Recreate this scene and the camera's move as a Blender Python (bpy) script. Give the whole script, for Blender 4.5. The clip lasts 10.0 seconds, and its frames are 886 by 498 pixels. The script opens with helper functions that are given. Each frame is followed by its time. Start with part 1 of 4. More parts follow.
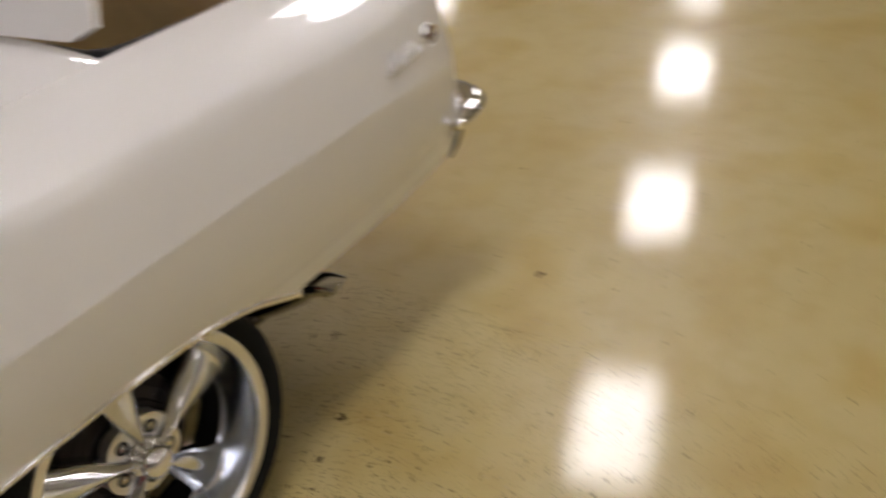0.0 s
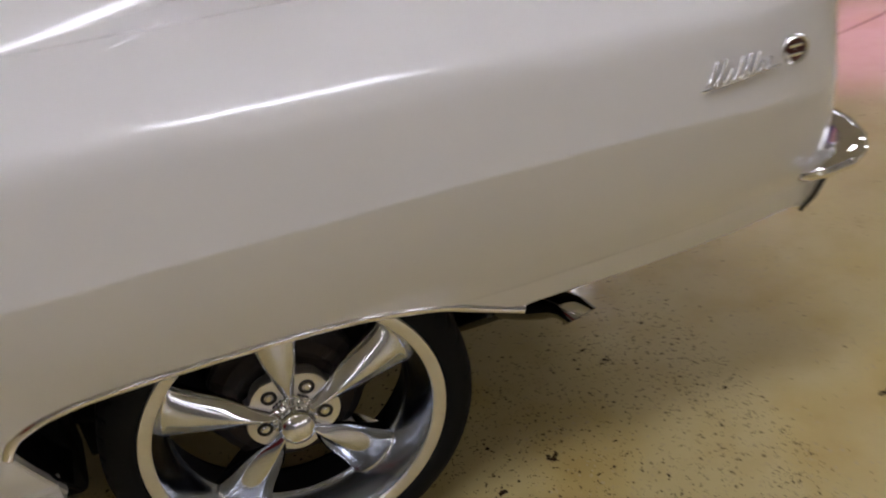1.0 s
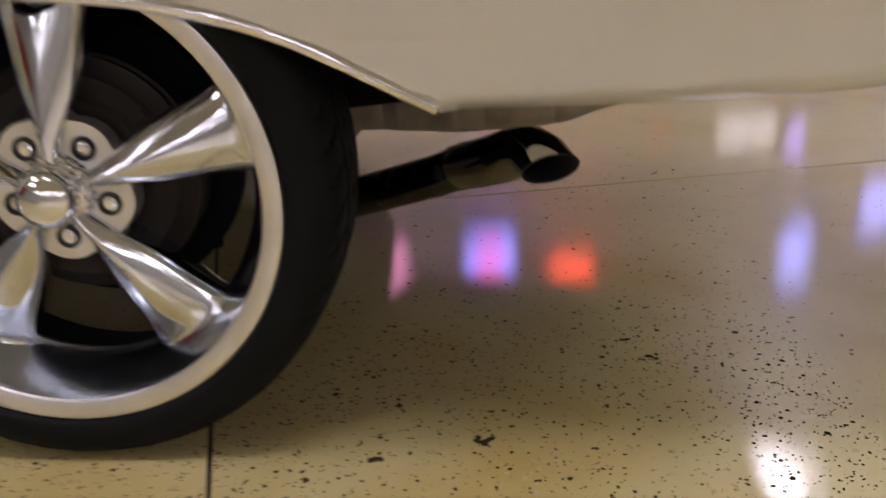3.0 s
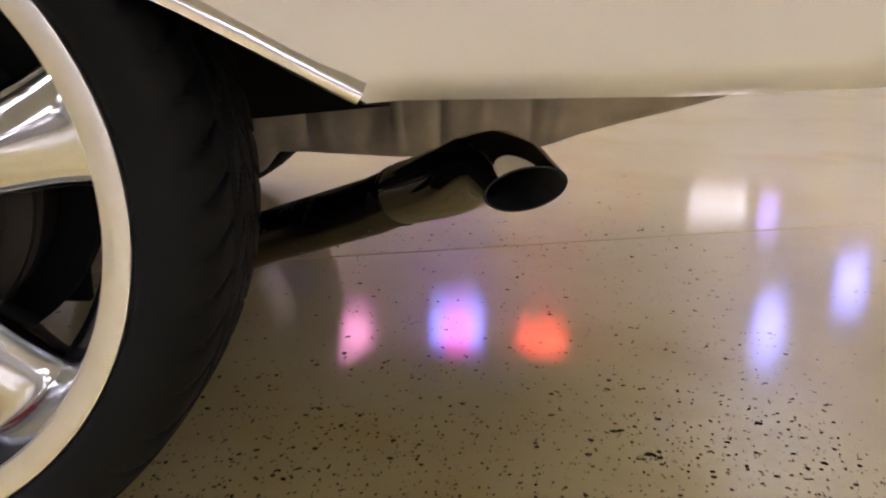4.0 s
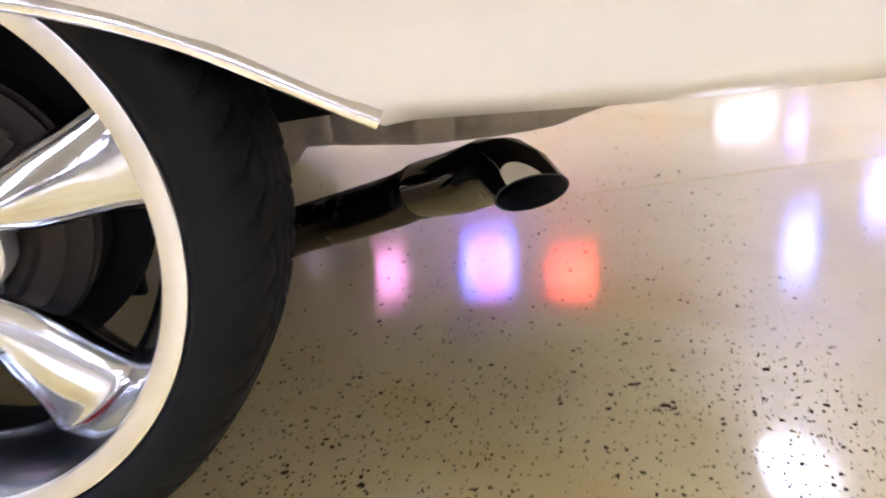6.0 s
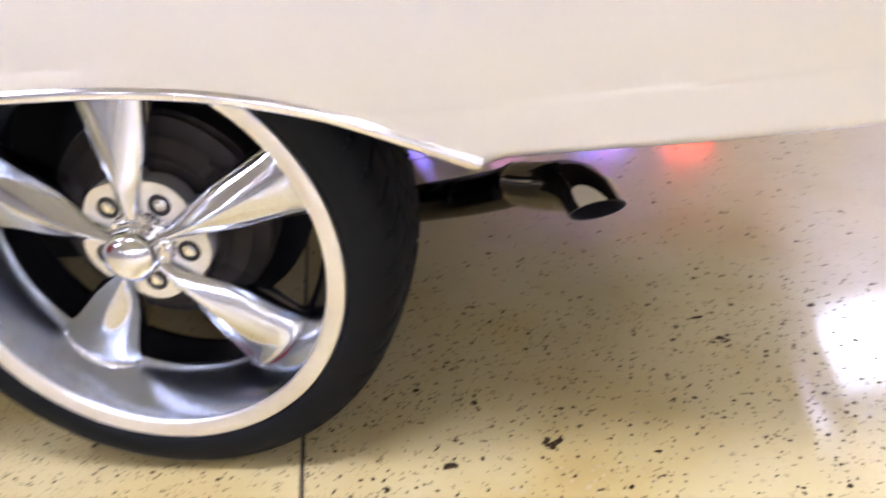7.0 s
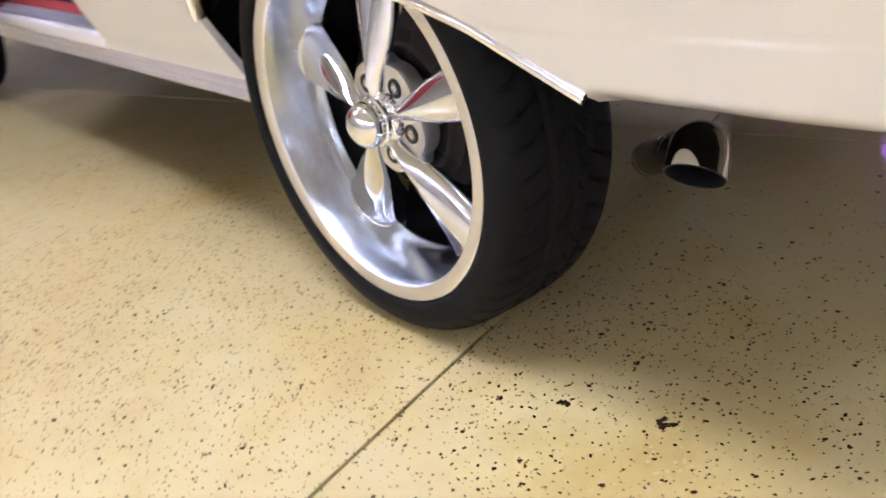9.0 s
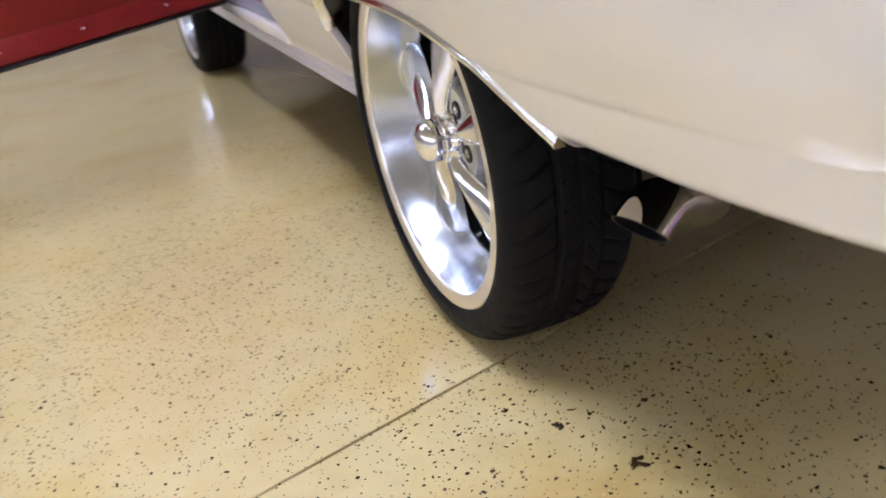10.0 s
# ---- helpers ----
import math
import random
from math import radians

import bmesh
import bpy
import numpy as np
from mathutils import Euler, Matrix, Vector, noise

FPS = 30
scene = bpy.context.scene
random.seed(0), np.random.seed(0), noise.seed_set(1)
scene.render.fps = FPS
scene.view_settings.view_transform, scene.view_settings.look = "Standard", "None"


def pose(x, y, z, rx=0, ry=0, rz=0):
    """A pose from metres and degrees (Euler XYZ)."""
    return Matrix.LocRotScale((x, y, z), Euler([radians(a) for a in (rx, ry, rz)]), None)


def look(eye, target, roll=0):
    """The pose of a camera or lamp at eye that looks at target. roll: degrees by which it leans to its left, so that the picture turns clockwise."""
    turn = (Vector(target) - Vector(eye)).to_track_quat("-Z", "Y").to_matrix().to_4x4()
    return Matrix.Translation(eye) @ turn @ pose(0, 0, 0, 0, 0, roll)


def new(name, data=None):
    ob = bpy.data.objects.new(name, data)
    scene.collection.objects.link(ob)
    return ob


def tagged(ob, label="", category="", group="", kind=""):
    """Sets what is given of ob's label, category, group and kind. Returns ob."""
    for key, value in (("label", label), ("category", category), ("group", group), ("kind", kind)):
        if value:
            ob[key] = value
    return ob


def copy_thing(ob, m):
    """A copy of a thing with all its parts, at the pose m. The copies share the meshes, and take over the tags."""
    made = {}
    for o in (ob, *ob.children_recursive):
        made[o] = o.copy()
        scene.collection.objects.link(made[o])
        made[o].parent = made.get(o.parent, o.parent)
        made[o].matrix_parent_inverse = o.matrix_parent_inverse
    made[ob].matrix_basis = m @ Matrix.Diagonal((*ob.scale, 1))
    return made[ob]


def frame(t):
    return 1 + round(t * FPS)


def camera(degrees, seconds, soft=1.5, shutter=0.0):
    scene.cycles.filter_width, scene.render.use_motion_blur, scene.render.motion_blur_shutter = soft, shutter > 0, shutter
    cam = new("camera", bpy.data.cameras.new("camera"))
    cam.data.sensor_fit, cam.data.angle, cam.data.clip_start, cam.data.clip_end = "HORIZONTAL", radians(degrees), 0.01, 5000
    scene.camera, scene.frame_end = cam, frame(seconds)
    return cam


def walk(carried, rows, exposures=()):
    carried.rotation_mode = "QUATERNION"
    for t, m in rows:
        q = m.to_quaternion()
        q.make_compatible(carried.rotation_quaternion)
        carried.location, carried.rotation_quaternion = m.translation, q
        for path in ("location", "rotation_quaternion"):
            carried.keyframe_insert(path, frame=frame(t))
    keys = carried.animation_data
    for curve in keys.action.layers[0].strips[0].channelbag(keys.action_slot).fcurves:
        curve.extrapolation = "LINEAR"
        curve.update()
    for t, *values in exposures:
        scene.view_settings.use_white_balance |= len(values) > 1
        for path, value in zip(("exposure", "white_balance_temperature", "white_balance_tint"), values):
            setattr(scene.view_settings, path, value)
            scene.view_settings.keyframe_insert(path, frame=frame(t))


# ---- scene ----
cam = camera(50.0, 10.0, soft=1.9, shutter=0.6)
PATH = [
    (0, (-0.615, -1.435, 1.641), (0.626, -0.327, 0.532), -10.3),
    (0.5, (-0.283, -1.463, 1.583), (0.511, 0.041, 0.531), -9.4),
    (1, (-0.017, -1.385, 1.502), (0.393, 0.253, 0.429), -8.7),
    (1.5, (0.218, -1.27, 1.338), (0.365, 0.428, 0.291), -6.9),
    (2, (0.41, -1.155, 1.177), (0.389, 0.57, 0.165), -3.2),
    (2.5, (0.507, -1.094, 0.889), (0.339, 0.713, 0.05), -3.0),
    (3, (0.526, -1.055, 0.663), (0.399, 0.811, -0.043), -1.4),
    (3.2, (0.545, -0.988, 0.604), (0.437, 0.897, -0.055), -1.1),
    (4.3, (0.536, -0.716, 0.53), (0.48, 1.206, -0.02), 0.6),
    (4.5, (0.535, -0.72, 0.53), (0.482, 1.205, -0.01), 0.6),
    (5, (0.535, -0.724, 0.535), (0.487, 1.203, 0.001), 0.7),
    (5.2, (0.534, -0.725, 0.53), (0.485, 1.207, 0.015), -0.5),
    (6.3, (0.566, -0.863, 0.693), (0.399, 0.958, -0.117), -5.1),
    (6.5, (0.574, -0.905, 0.757), (0.367, 0.884, -0.113), -5.8),
    (7, (0.613, -0.991, 0.882), (0.228, 0.711, -0.097), -8.3),
    (7.5, (0.723, -0.95, 0.888), (-0.05, 0.603, -0.108), -13.1),
    (8, (0.817, -0.912, 0.804), (-0.254, 0.527, -0.081), -12.7),
    (8.5, (0.979, -0.856, 0.763), (-0.308, 0.418, -0.086), -10.5),
    (9, (1.161, -0.77, 0.765), (-0.309, 0.282, -0.09), -9.9),
    (9.5, (1.299, -0.663, 0.775), (-0.319, 0.166, -0.058), -9.3),
    (10, (1.402, -0.519, 0.787), (-0.34, 0.064, -0.003), -9.7),
]
walk(cam, [(t, look(eye, target, roll)) for t, eye, target, roll in PATH],
     exposures=[(0.0, -0.72, 6930, 16), (1.0, -0.93, 6280, 18), (1.5, -0.86, 6180, 18), (2.0, -0.68, 6070, 20), (2.5, -0.46, 5960, 20), (3.2, -0.28, 6380, 24), (4.3, 0.52, 6000, 24), (5.2, 0.72, 5880, 24), (6.3, 1.15, 5440, 27),
                (7.0, 1.00, 5470, 28), (7.5, 0.94, 5540, 28), (8.0, 0.94, 5540, 27), (9.2, 0.90, 5580, 25), (10.0, 0.62, 5500, 24)])

# ---- world and light ----
world = bpy.data.worlds.new("world")
scene.world = world
world.use_nodes = True
world.node_tree.nodes["Background"].inputs["Color"].default_value = (0.5, 0.5, 0.52, 1)
world.node_tree.nodes["Background"].inputs["Strength"].default_value = 0.05
LAMP_POWER = 26.0
NEON_POWER = 5.0

rng = np.random.default_rng(7)


# ---- materials ----
def node_mat(name):
    m = bpy.data.materials.new(name)
    m.use_nodes = True
    nt = m.node_tree
    return m, nt, nt.nodes["Principled BSDF"]


def link(nt, a, b):
    nt.links.new(a, b)


def tex_noise(nt, scale, detail=4.0, rough=0.55, coords="Object"):
    tc = nt.nodes.new("ShaderNodeTexCoord")
    n = nt.nodes.new("ShaderNodeTexNoise")
    n.inputs["Scale"].default_value, n.inputs["Detail"].default_value = scale, detail
    n.inputs["Roughness"].default_value = rough
    link(nt, tc.outputs[coords], n.inputs["Vector"])
    return n.outputs["Fac"]


def ramp(nt, fac, stops):
    r = nt.nodes.new("ShaderNodeValToRGB")
    els = r.color_ramp.elements
    while len(els) < len(stops):
        els.new(0.5)
    for e, (p, c) in zip(els, stops):
        e.position, e.color = p, (*c, 1) if len(c) == 3 else c
    link(nt, fac, r.inputs["Fac"])
    return r.outputs["Color"]


def grey(v):
    return (v, v, v)


def add_bump(nt, bsdf, fac, strength, distance):
    b = nt.nodes.new("ShaderNodeBump")
    b.inputs["Strength"].default_value, b.inputs["Distance"].default_value = strength, distance
    link(nt, fac, b.inputs["Height"])
    link(nt, b.outputs["Normal"], bsdf.inputs["Normal"])
    return b


def simple(name, col, rough, metal=0.0, var=0.12, scale=25.0, bump=0.0, coat=0.0, rvar=0.25, coords="Object"):
    """A surface with colour and roughness that vary at two scales."""
    m, nt, b = node_mat(name)
    big, small = tex_noise(nt, scale * 0.15, 3, coords=coords), tex_noise(nt, scale, 6, coords=coords)
    mix = nt.nodes.new("ShaderNodeMath")
    mix.operation = "MULTIPLY_ADD"
    mix.inputs[1].default_value = 0.5
    link(nt, small, mix.inputs[0])
    half = nt.nodes.new("ShaderNodeMath")
    half.operation = "MULTIPLY"
    half.inputs[1].default_value = 0.5
    link(nt, big, half.inputs[0])
    link(nt, half.outputs[0], mix.inputs[2])
    lo = tuple(max(0, c * (1 - var)) for c in col)
    hi = tuple(min(1, c * (1 + var)) for c in col)
    link(nt, ramp(nt, mix.outputs[0], [(0.3, lo), (0.7, hi)]), b.inputs["Base Color"])
    link(nt, ramp(nt, mix.outputs[0], [(0.3, grey(rough * (1 - rvar))), (0.7, grey(min(1, rough * (1 + rvar))))]), b.inputs["Roughness"])
    b.inputs["Metallic"].default_value = metal
    if coat:
        b.inputs["Coat Weight"].default_value, b.inputs["Coat Roughness"].default_value = coat, 0.03
    if bump:
        add_bump(nt, b, small, 0.4, bump)
    return m


def glow(name, col, strength):
    m, nt, b = node_mat(name)
    b.inputs["Base Color"].default_value = (*col, 1)
    b.inputs["Emission Color"].default_value = (*col, 1)
    b.inputs["Emission Strength"].default_value = strength
    return m


def floor_material():
    m, nt, b = node_mat("cream epoxy floor")
    big = tex_noise(nt, 1.3, 4)
    mid = tex_noise(nt, 9.0, 5)
    fine = tex_noise(nt, 160.0, 3)
    c1 = ramp(nt, big, [(0.3, (0.540, 0.440, 0.190)), (0.7, (0.600, 0.500, 0.238))])
    c2 = ramp(nt, mid, [(0.25, (0.86, 0.80, 0.66)), (0.55, (1, 1, 1)), (0.8, (1.0, 0.98, 0.94))])
    mixc = nt.nodes.new("ShaderNodeMix")
    mixc.data_type, mixc.blend_type = "RGBA", "MULTIPLY"
    mixc.inputs["Factor"].default_value = 0.7
    link(nt, c1, mixc.inputs["A"])
    link(nt, c2, mixc.inputs["B"])
    stain = ramp(nt, tex_noise(nt, 2.7, 2, 0.4), [(0.50, (1, 1, 1)), (0.61, (0.95, 0.90, 0.72)), (0.72, (0.84, 0.74, 0.48))])
    mix2 = nt.nodes.new("ShaderNodeMix")
    mix2.data_type, mix2.blend_type = "RGBA", "MULTIPLY"
    mix2.inputs["Factor"].default_value = 0.75
    link(nt, mixc.outputs["Result"], mix2.inputs["A"])
    link(nt, stain, mix2.inputs["B"])
    link(nt, mix2.outputs["Result"], b.inputs["Base Color"])
    link(nt, ramp(nt, mid, [(0.3, grey(0.28)), (0.7, grey(0.40))]), b.inputs["Roughness"])
    b.inputs["Coat Weight"].default_value, b.inputs["Coat IOR"].default_value = 1.0, 1.5
    link(nt, ramp(nt, mid, [(0.3, grey(0.03)), (0.7, grey(0.062))]), b.inputs["Coat Roughness"])
    bump = add_bump(nt, b, fine, 0.07, 0.002)
    link(nt, bump.outputs["Normal"], b.inputs["Coat Normal"])
    return m


def paint_material():
    m, nt, b = node_mat("cream white car paint")
    col = ramp(nt, tex_noise(nt, 2.0, 2), [(0.3, (0.805, 0.79, 0.77)), (0.7, (0.825, 0.81, 0.79))])
    link(nt, col, b.inputs["Base Color"])
    b.inputs["Roughness"].default_value = 0.32
    b.inputs["Coat Weight"].default_value, b.inputs["Coat IOR"].default_value = 1.0, 1.5
    link(nt, ramp(nt, tex_noise(nt, 6, 3), [(0.3, grey(0.025)), (0.7, grey(0.05))]), b.inputs["Coat Roughness"])
    return m


def glass_material(name, tint, rough=0.02):
    m, nt, b = node_mat(name)
    b.inputs["Base Color"].default_value = (*tint, 1)
    b.inputs["Transmission Weight"].default_value = 1.0
    link(nt, ramp(nt, tex_noise(nt, 12, 3), [(0.3, grey(rough)), (0.8, grey(rough * 3))]), b.inputs["Roughness"])
    b.inputs["IOR"].default_value = 1.45
    return m


def turned(m, amount):
    """Metal cut on a lathe about the y axis: its gloss runs across the grooves."""
    nt = m.node_tree
    t = nt.nodes.new("ShaderNodeTangent")
    t.direction_type, t.axis = "RADIAL", "Y"
    b = nt.nodes["Principled BSDF"]
    b.inputs["Anisotropic"].default_value = amount
    link(nt, t.outputs["Tangent"], b.inputs["Tangent"])
    return m


FLOOR = floor_material()
PAINT = paint_material()
CHROME = simple("polished chrome", (0.86, 0.86, 0.87), 0.045, 1.0, 0.02, 30, rvar=0.1)
BARREL = turned(simple("turned aluminium barrel", (0.485, 0.525, 0.595), 0.205, 1.0, 0.05, 50, rvar=0.12), 0.5)
ALLOY = simple("polished aluminium", (0.72, 0.735, 0.775), 0.09, 1.0, 0.03, 60, rvar=0.08)
BRUSHED = simple("machined aluminium lip", (0.86, 0.84, 0.81), 0.38, 1.0, 0.04, 90, rvar=0.06)
PAD = simple("satin hub face", (0.85, 0.83, 0.79), 0.42, 1.0, 0.04, 90, rvar=0.06)
RUBBER = simple("tyre rubber", (0.0090, 0.0094, 0.0092), 0.62, 0.0, 0.25, 55, bump=0.0006)
RUBBER.node_tree.nodes["Principled BSDF"].inputs["Specular IOR Level"].default_value = 0.09
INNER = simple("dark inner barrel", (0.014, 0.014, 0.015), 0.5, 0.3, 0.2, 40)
BLACK = simple("black undercoat", (0.006, 0.006, 0.006), 0.75, 0.0, 0.3, 30, bump=0.001)
BLACK.node_tree.nodes["Principled BSDF"].inputs["Specular IOR Level"].default_value = 0.15
SEAL = simple("black rubber seal", (0.014, 0.014, 0.015), 0.5, 0.0, 0.2, 40)
PIPE = simple("dull dark exhaust pipe", (0.15, 0.142, 0.132), 0.26, 1.0, 0.2, 35, rvar=0.2)
TIP = simple("mirror-polished exhaust tip", (0.54, 0.53, 0.505), 0.055, 1.0, 0.08, 35, rvar=0.15)
SOOT = simple("sooty exhaust inside", (0.008, 0.008, 0.008), 0.8, 0.0, 0.3, 60)
RUST = simple("rusty brake drum iron", (0.030, 0.024, 0.020), 0.55, 0.6, 0.45, 45, bump=0.001)
SHEET = simple("bare grey sheet metal", (0.38, 0.335, 0.28), 0.45, 0.35, 0.45, 18, bump=0.002)
TRIM = simple("polished stainless trim", (0.84, 0.83, 0.82), 0.12, 1.0, 0.03, 60, rvar=0.1)
RED = simple("red vinyl", (0.22, 0.010, 0.008), 0.42, 0.0, 0.2, 60, bump=0.0004)
CARPET = simple("red carpet", (0.25, 0.02, 0.018), 0.95, 0.0, 0.35, 300, bump=0.003)
ROCKER = simple("bright ribbed rocker trim", (0.74, 0.73, 0.71), 0.34, 0.35, 0.05, 60, rvar=0.1)
GREYTRIM = simple("grey sill plate", (0.34, 0.34, 0.37), 0.4, 0.3, 0.25, 40)
TAN = simple("tan boot lining", (0.42, 0.32, 0.17), 0.85, 0.0, 0.15, 120, bump=0.001)
FLECK = simple("dark colour chips in the floor", (0.036, 0.021, 0.008), 0.55, 0.0, 0.5, 20)
FLECK.node_tree.nodes["Principled BSDF"].inputs["Specular IOR Level"].default_value = 0.08
GROUT = simple("dark saw joint", (0.05, 0.042, 0.03), 0.8, 0.0, 0.4, 60)
WALL = simple("painted wall", (0.33, 0.315, 0.285), 0.6, 0.0, 0.06, 4, bump=0.001)
CEIL = simple("white ceiling tiles", (0.55, 0.55, 0.56), 0.8, 0.0, 0.1, 3)
HOUSING = simple("white lamp housing", (0.75, 0.75, 0.75), 0.4, 0.0, 0.05, 20)
LAMP = glow("lamp diffuser", (0.93, 0.945, 1.0), LAMP_POWER)
GLASS = glass_material("tinted glass", (0.55, 0.56, 0.60))
BADGE = simple("dark badge enamel", (0.10, 0.018, 0.018), 0.3, 0.1, 0.3, 80)
ENGRAVE = simple("dark engraving", (0.012, 0.012, 0.013), 0.8, 0.0, 0.2, 80)
ENGRAVE.node_tree.nodes["Principled BSDF"].inputs["Specular IOR Level"].default_value = 0.1


# ---- building helpers ----
def mesh_ob(name, bm, material, smooth=False, angle=35):
    me = bpy.data.meshes.new(name)
    bmesh.ops.recalc_face_normals(bm, faces=bm.faces)
    bm.to_mesh(me)
    bm.free()
    me.materials.append(material)
    if smooth:
        me.polygons.foreach_set("use_smooth", [True] * len(me.polygons))
        if angle < 180:
            me.set_sharp_from_angle(angle=radians(angle))
    return new(name, me)


def part(name, bm, material, parent, label="", smooth=True, angle=35):
    ob = mesh_ob(name, bm, material, smooth, angle)
    ob.parent = parent
    if label:
        tagged(ob, label)
    return ob


def thing(name, label, category, loc=(0, 0, 0), group="", kind=""):
    ob = new(name)
    ob.location = loc
    return tagged(ob, label, category, group, kind)


def grid(bm, rows, closed=False, wrap=False):
    """Quads over rows of points. closed: each row is a ring; wrap: the last row meets the first."""
    vs = [[bm.verts.new(p) for p in row] for row in rows]
    for a, b in zip(vs, vs[1:] + ([vs[0]] if wrap else [])):
        n = len(a)
        for i in range(n if closed else n - 1):
            j = (i + 1) % n
            bm.faces.new((a[i], a[j], b[j], b[i]))
    return vs


def cap(bm, ring):
    bm.faces.new(ring)


def box(bm, lo, hi, bevel=0.0, seg=2, m=None):
    g = bmesh.ops.create_cube(bm, size=1.0)
    mid = [(a + b) / 2 for a, b in zip(lo, hi)]
    size = [b - a for a, b in zip(lo, hi)]
    for v in g["verts"]:
        v.co = Vector([c * s + o for c, s, o in zip(v.co, size, mid)])
    if bevel:
        edges = list({e for v in g["verts"] for e in v.link_edges})
        r = bmesh.ops.bevel(bm, geom=edges, offset=bevel, segments=seg, profile=0.5, affect="EDGES")
        vs = list({v for fc in r["faces"] for v in fc.verts} | {v for v in g["verts"] if v.is_valid})
    else:
        vs = g["verts"]
    if m is not None:
        bmesh.ops.transform(bm, matrix=m, verts=vs)


def thick(bm, amount):
    """Gives a sheet a thickness."""
    bmesh.ops.recalc_face_normals(bm, faces=bm.faces)
    bmesh.ops.solidify(bm, geom=list(bm.faces), thickness=amount)


def lathe(bm, prof, n=64, centre=(0, 0, 0), closed=True):
    """Turns (y, r) pairs about the y axis."""
    rows = []
    for y, r in prof:
        rows.append([(centre[0] + r * math.cos(2 * math.pi * k / n), centre[1] + y, centre[2] + r * math.sin(2 * math.pi * k / n)) for k in range(n)])
    return grid(bm, rows, closed=True)


def tube(bm, pts, radii, n=24, ends=True):
    rows = []
    pts = [Vector(p) for p in pts]
    up = Vector((0, 0, 1))
    for i, p in enumerate(pts):
        d = (pts[min(i + 1, len(pts) - 1)] - pts[max(i - 1, 0)]).normalized()
        side = d.cross(up).normalized()
        top = side.cross(d)
        rows.append([p + radii[i] * (math.cos(2 * math.pi * k / n) * side + math.sin(2 * math.pi * k / n) * top) for k in range(n)])
    vs = grid(bm, rows, closed=True)
    if ends:
        cap(bm, vs[0])
        cap(bm, vs[-1])
    return vs


def cubic(xs, ys, q):
    """Smooth interpolation through given values."""
    xs, ys, q = np.asarray(xs, float), np.asarray(ys, float), np.clip(np.asarray(q, float), xs[0], xs[-1])
    d = np.diff(ys) / np.diff(xs)
    t = np.empty_like(ys)
    t[1:-1] = np.where(d[:-1] * d[1:] > 0, 2 * d[:-1] * d[1:] / (d[:-1] + d[1:] + 1e-12), 0)
    t[0], t[-1] = d[0], d[-1]
    i = np.clip(np.searchsorted(xs, q) - 1, 0, len(xs) - 2)
    h = xs[i + 1] - xs[i]
    u = (q - xs[i]) / h
    return (ys[i] * (1 + 2 * u) * (1 - u) ** 2 + h * t[i] * u * (1 - u) ** 2 + ys[i + 1] * u * u * (3 - 2 * u) + h * t[i + 1] * u * u * (u - 1))


# ---- the room, turned against the car ----
ROOM = radians(15.3)
RC, RS = math.cos(ROOM), math.sin(ROOM)


def uv(u, v, z=0.0):
    return (u * RC - v * RS, u * RS + v * RC, z)


def room_box(bm, lo, hi, bevel=0.0):
    box(bm, lo, hi, bevel, 1, Matrix.Rotation(ROOM, 4, "Z"))


U0, U1, V0, V1, CEILING = -9.6, 16.0, -19.0, 8.2, 4.05
bm = bmesh.new()
room_box(bm, (U0, V0, -0.30), (U1, V1, -0.012))
floor = mesh_ob("floor", bm, GROUT)
tagged(floor, "cream epoxy concrete floor cut into slabs by dark joints", "floor", kind="structure")
for name, lo, hi in (("wall_north", (U0, V1, -0.3), (U1, V1 + 0.2, CEILING)), ("wall_south", (U0, V0 - 0.2, -0.3), (U1, V0, CEILING)),
                     ("wall_east", (U1, V0 - 0.2, -0.3), (U1 + 0.2, V1 + 0.2, CEILING)), ("wall_west", (U0 - 0.2, V0 - 0.2, -0.3), (U0, V1 + 0.2, CEILING))):
    bm = bmesh.new()
    room_box(bm, lo, hi)
    tagged(mesh_ob(name, bm, WALL), "pale painted showroom wall", "wall", kind="structure")
bm = bmesh.new()
room_box(bm, (U0 - 0.2, V0 - 0.2, CEILING), (U1 + 0.2, V1 + 0.2, CEILING + 0.2))
tagged(mesh_ob("ceiling", bm, CEIL), "flat white showroom ceiling", "ceiling", kind="structure")


# ---- ceiling lamps in rows ----
def ceiling_lamp(x, y, turn):
    ob = thing("ceiling_lamp", "white rectangular ceiling lamp with a glowing diffuser", "lamp", group="ceiling lamps in rows")
    bm = bmesh.new()
    for lo, hi in (((-0.63, -0.33, 0.02), (0.63, 0.33, 0.07)), ((-0.63, -0.33, -0.02), (-0.605, 0.33, 0.02)), ((0.605, -0.33, -0.02), (0.63, 0.33, 0.02)),
                   ((-0.605, -0.33, -0.02), (0.605, -0.305, 0.02)), ((-0.605, 0.305, -0.02), (0.605, 0.33, 0.02))):
        box(bm, lo, hi)
    part("housing", bm, HOUSING, ob, smooth=False)
    bm = bmesh.new()
    box(bm, (-0.604, -0.304, -0.005), (0.604, 0.304, 0.015), 0.004, 1)
    part("diffuser", bm, LAMP, ob, smooth=False)
    ob.matrix_basis = pose(x, y, CEILING - 0.07, 0, 0, turn)
    return ob


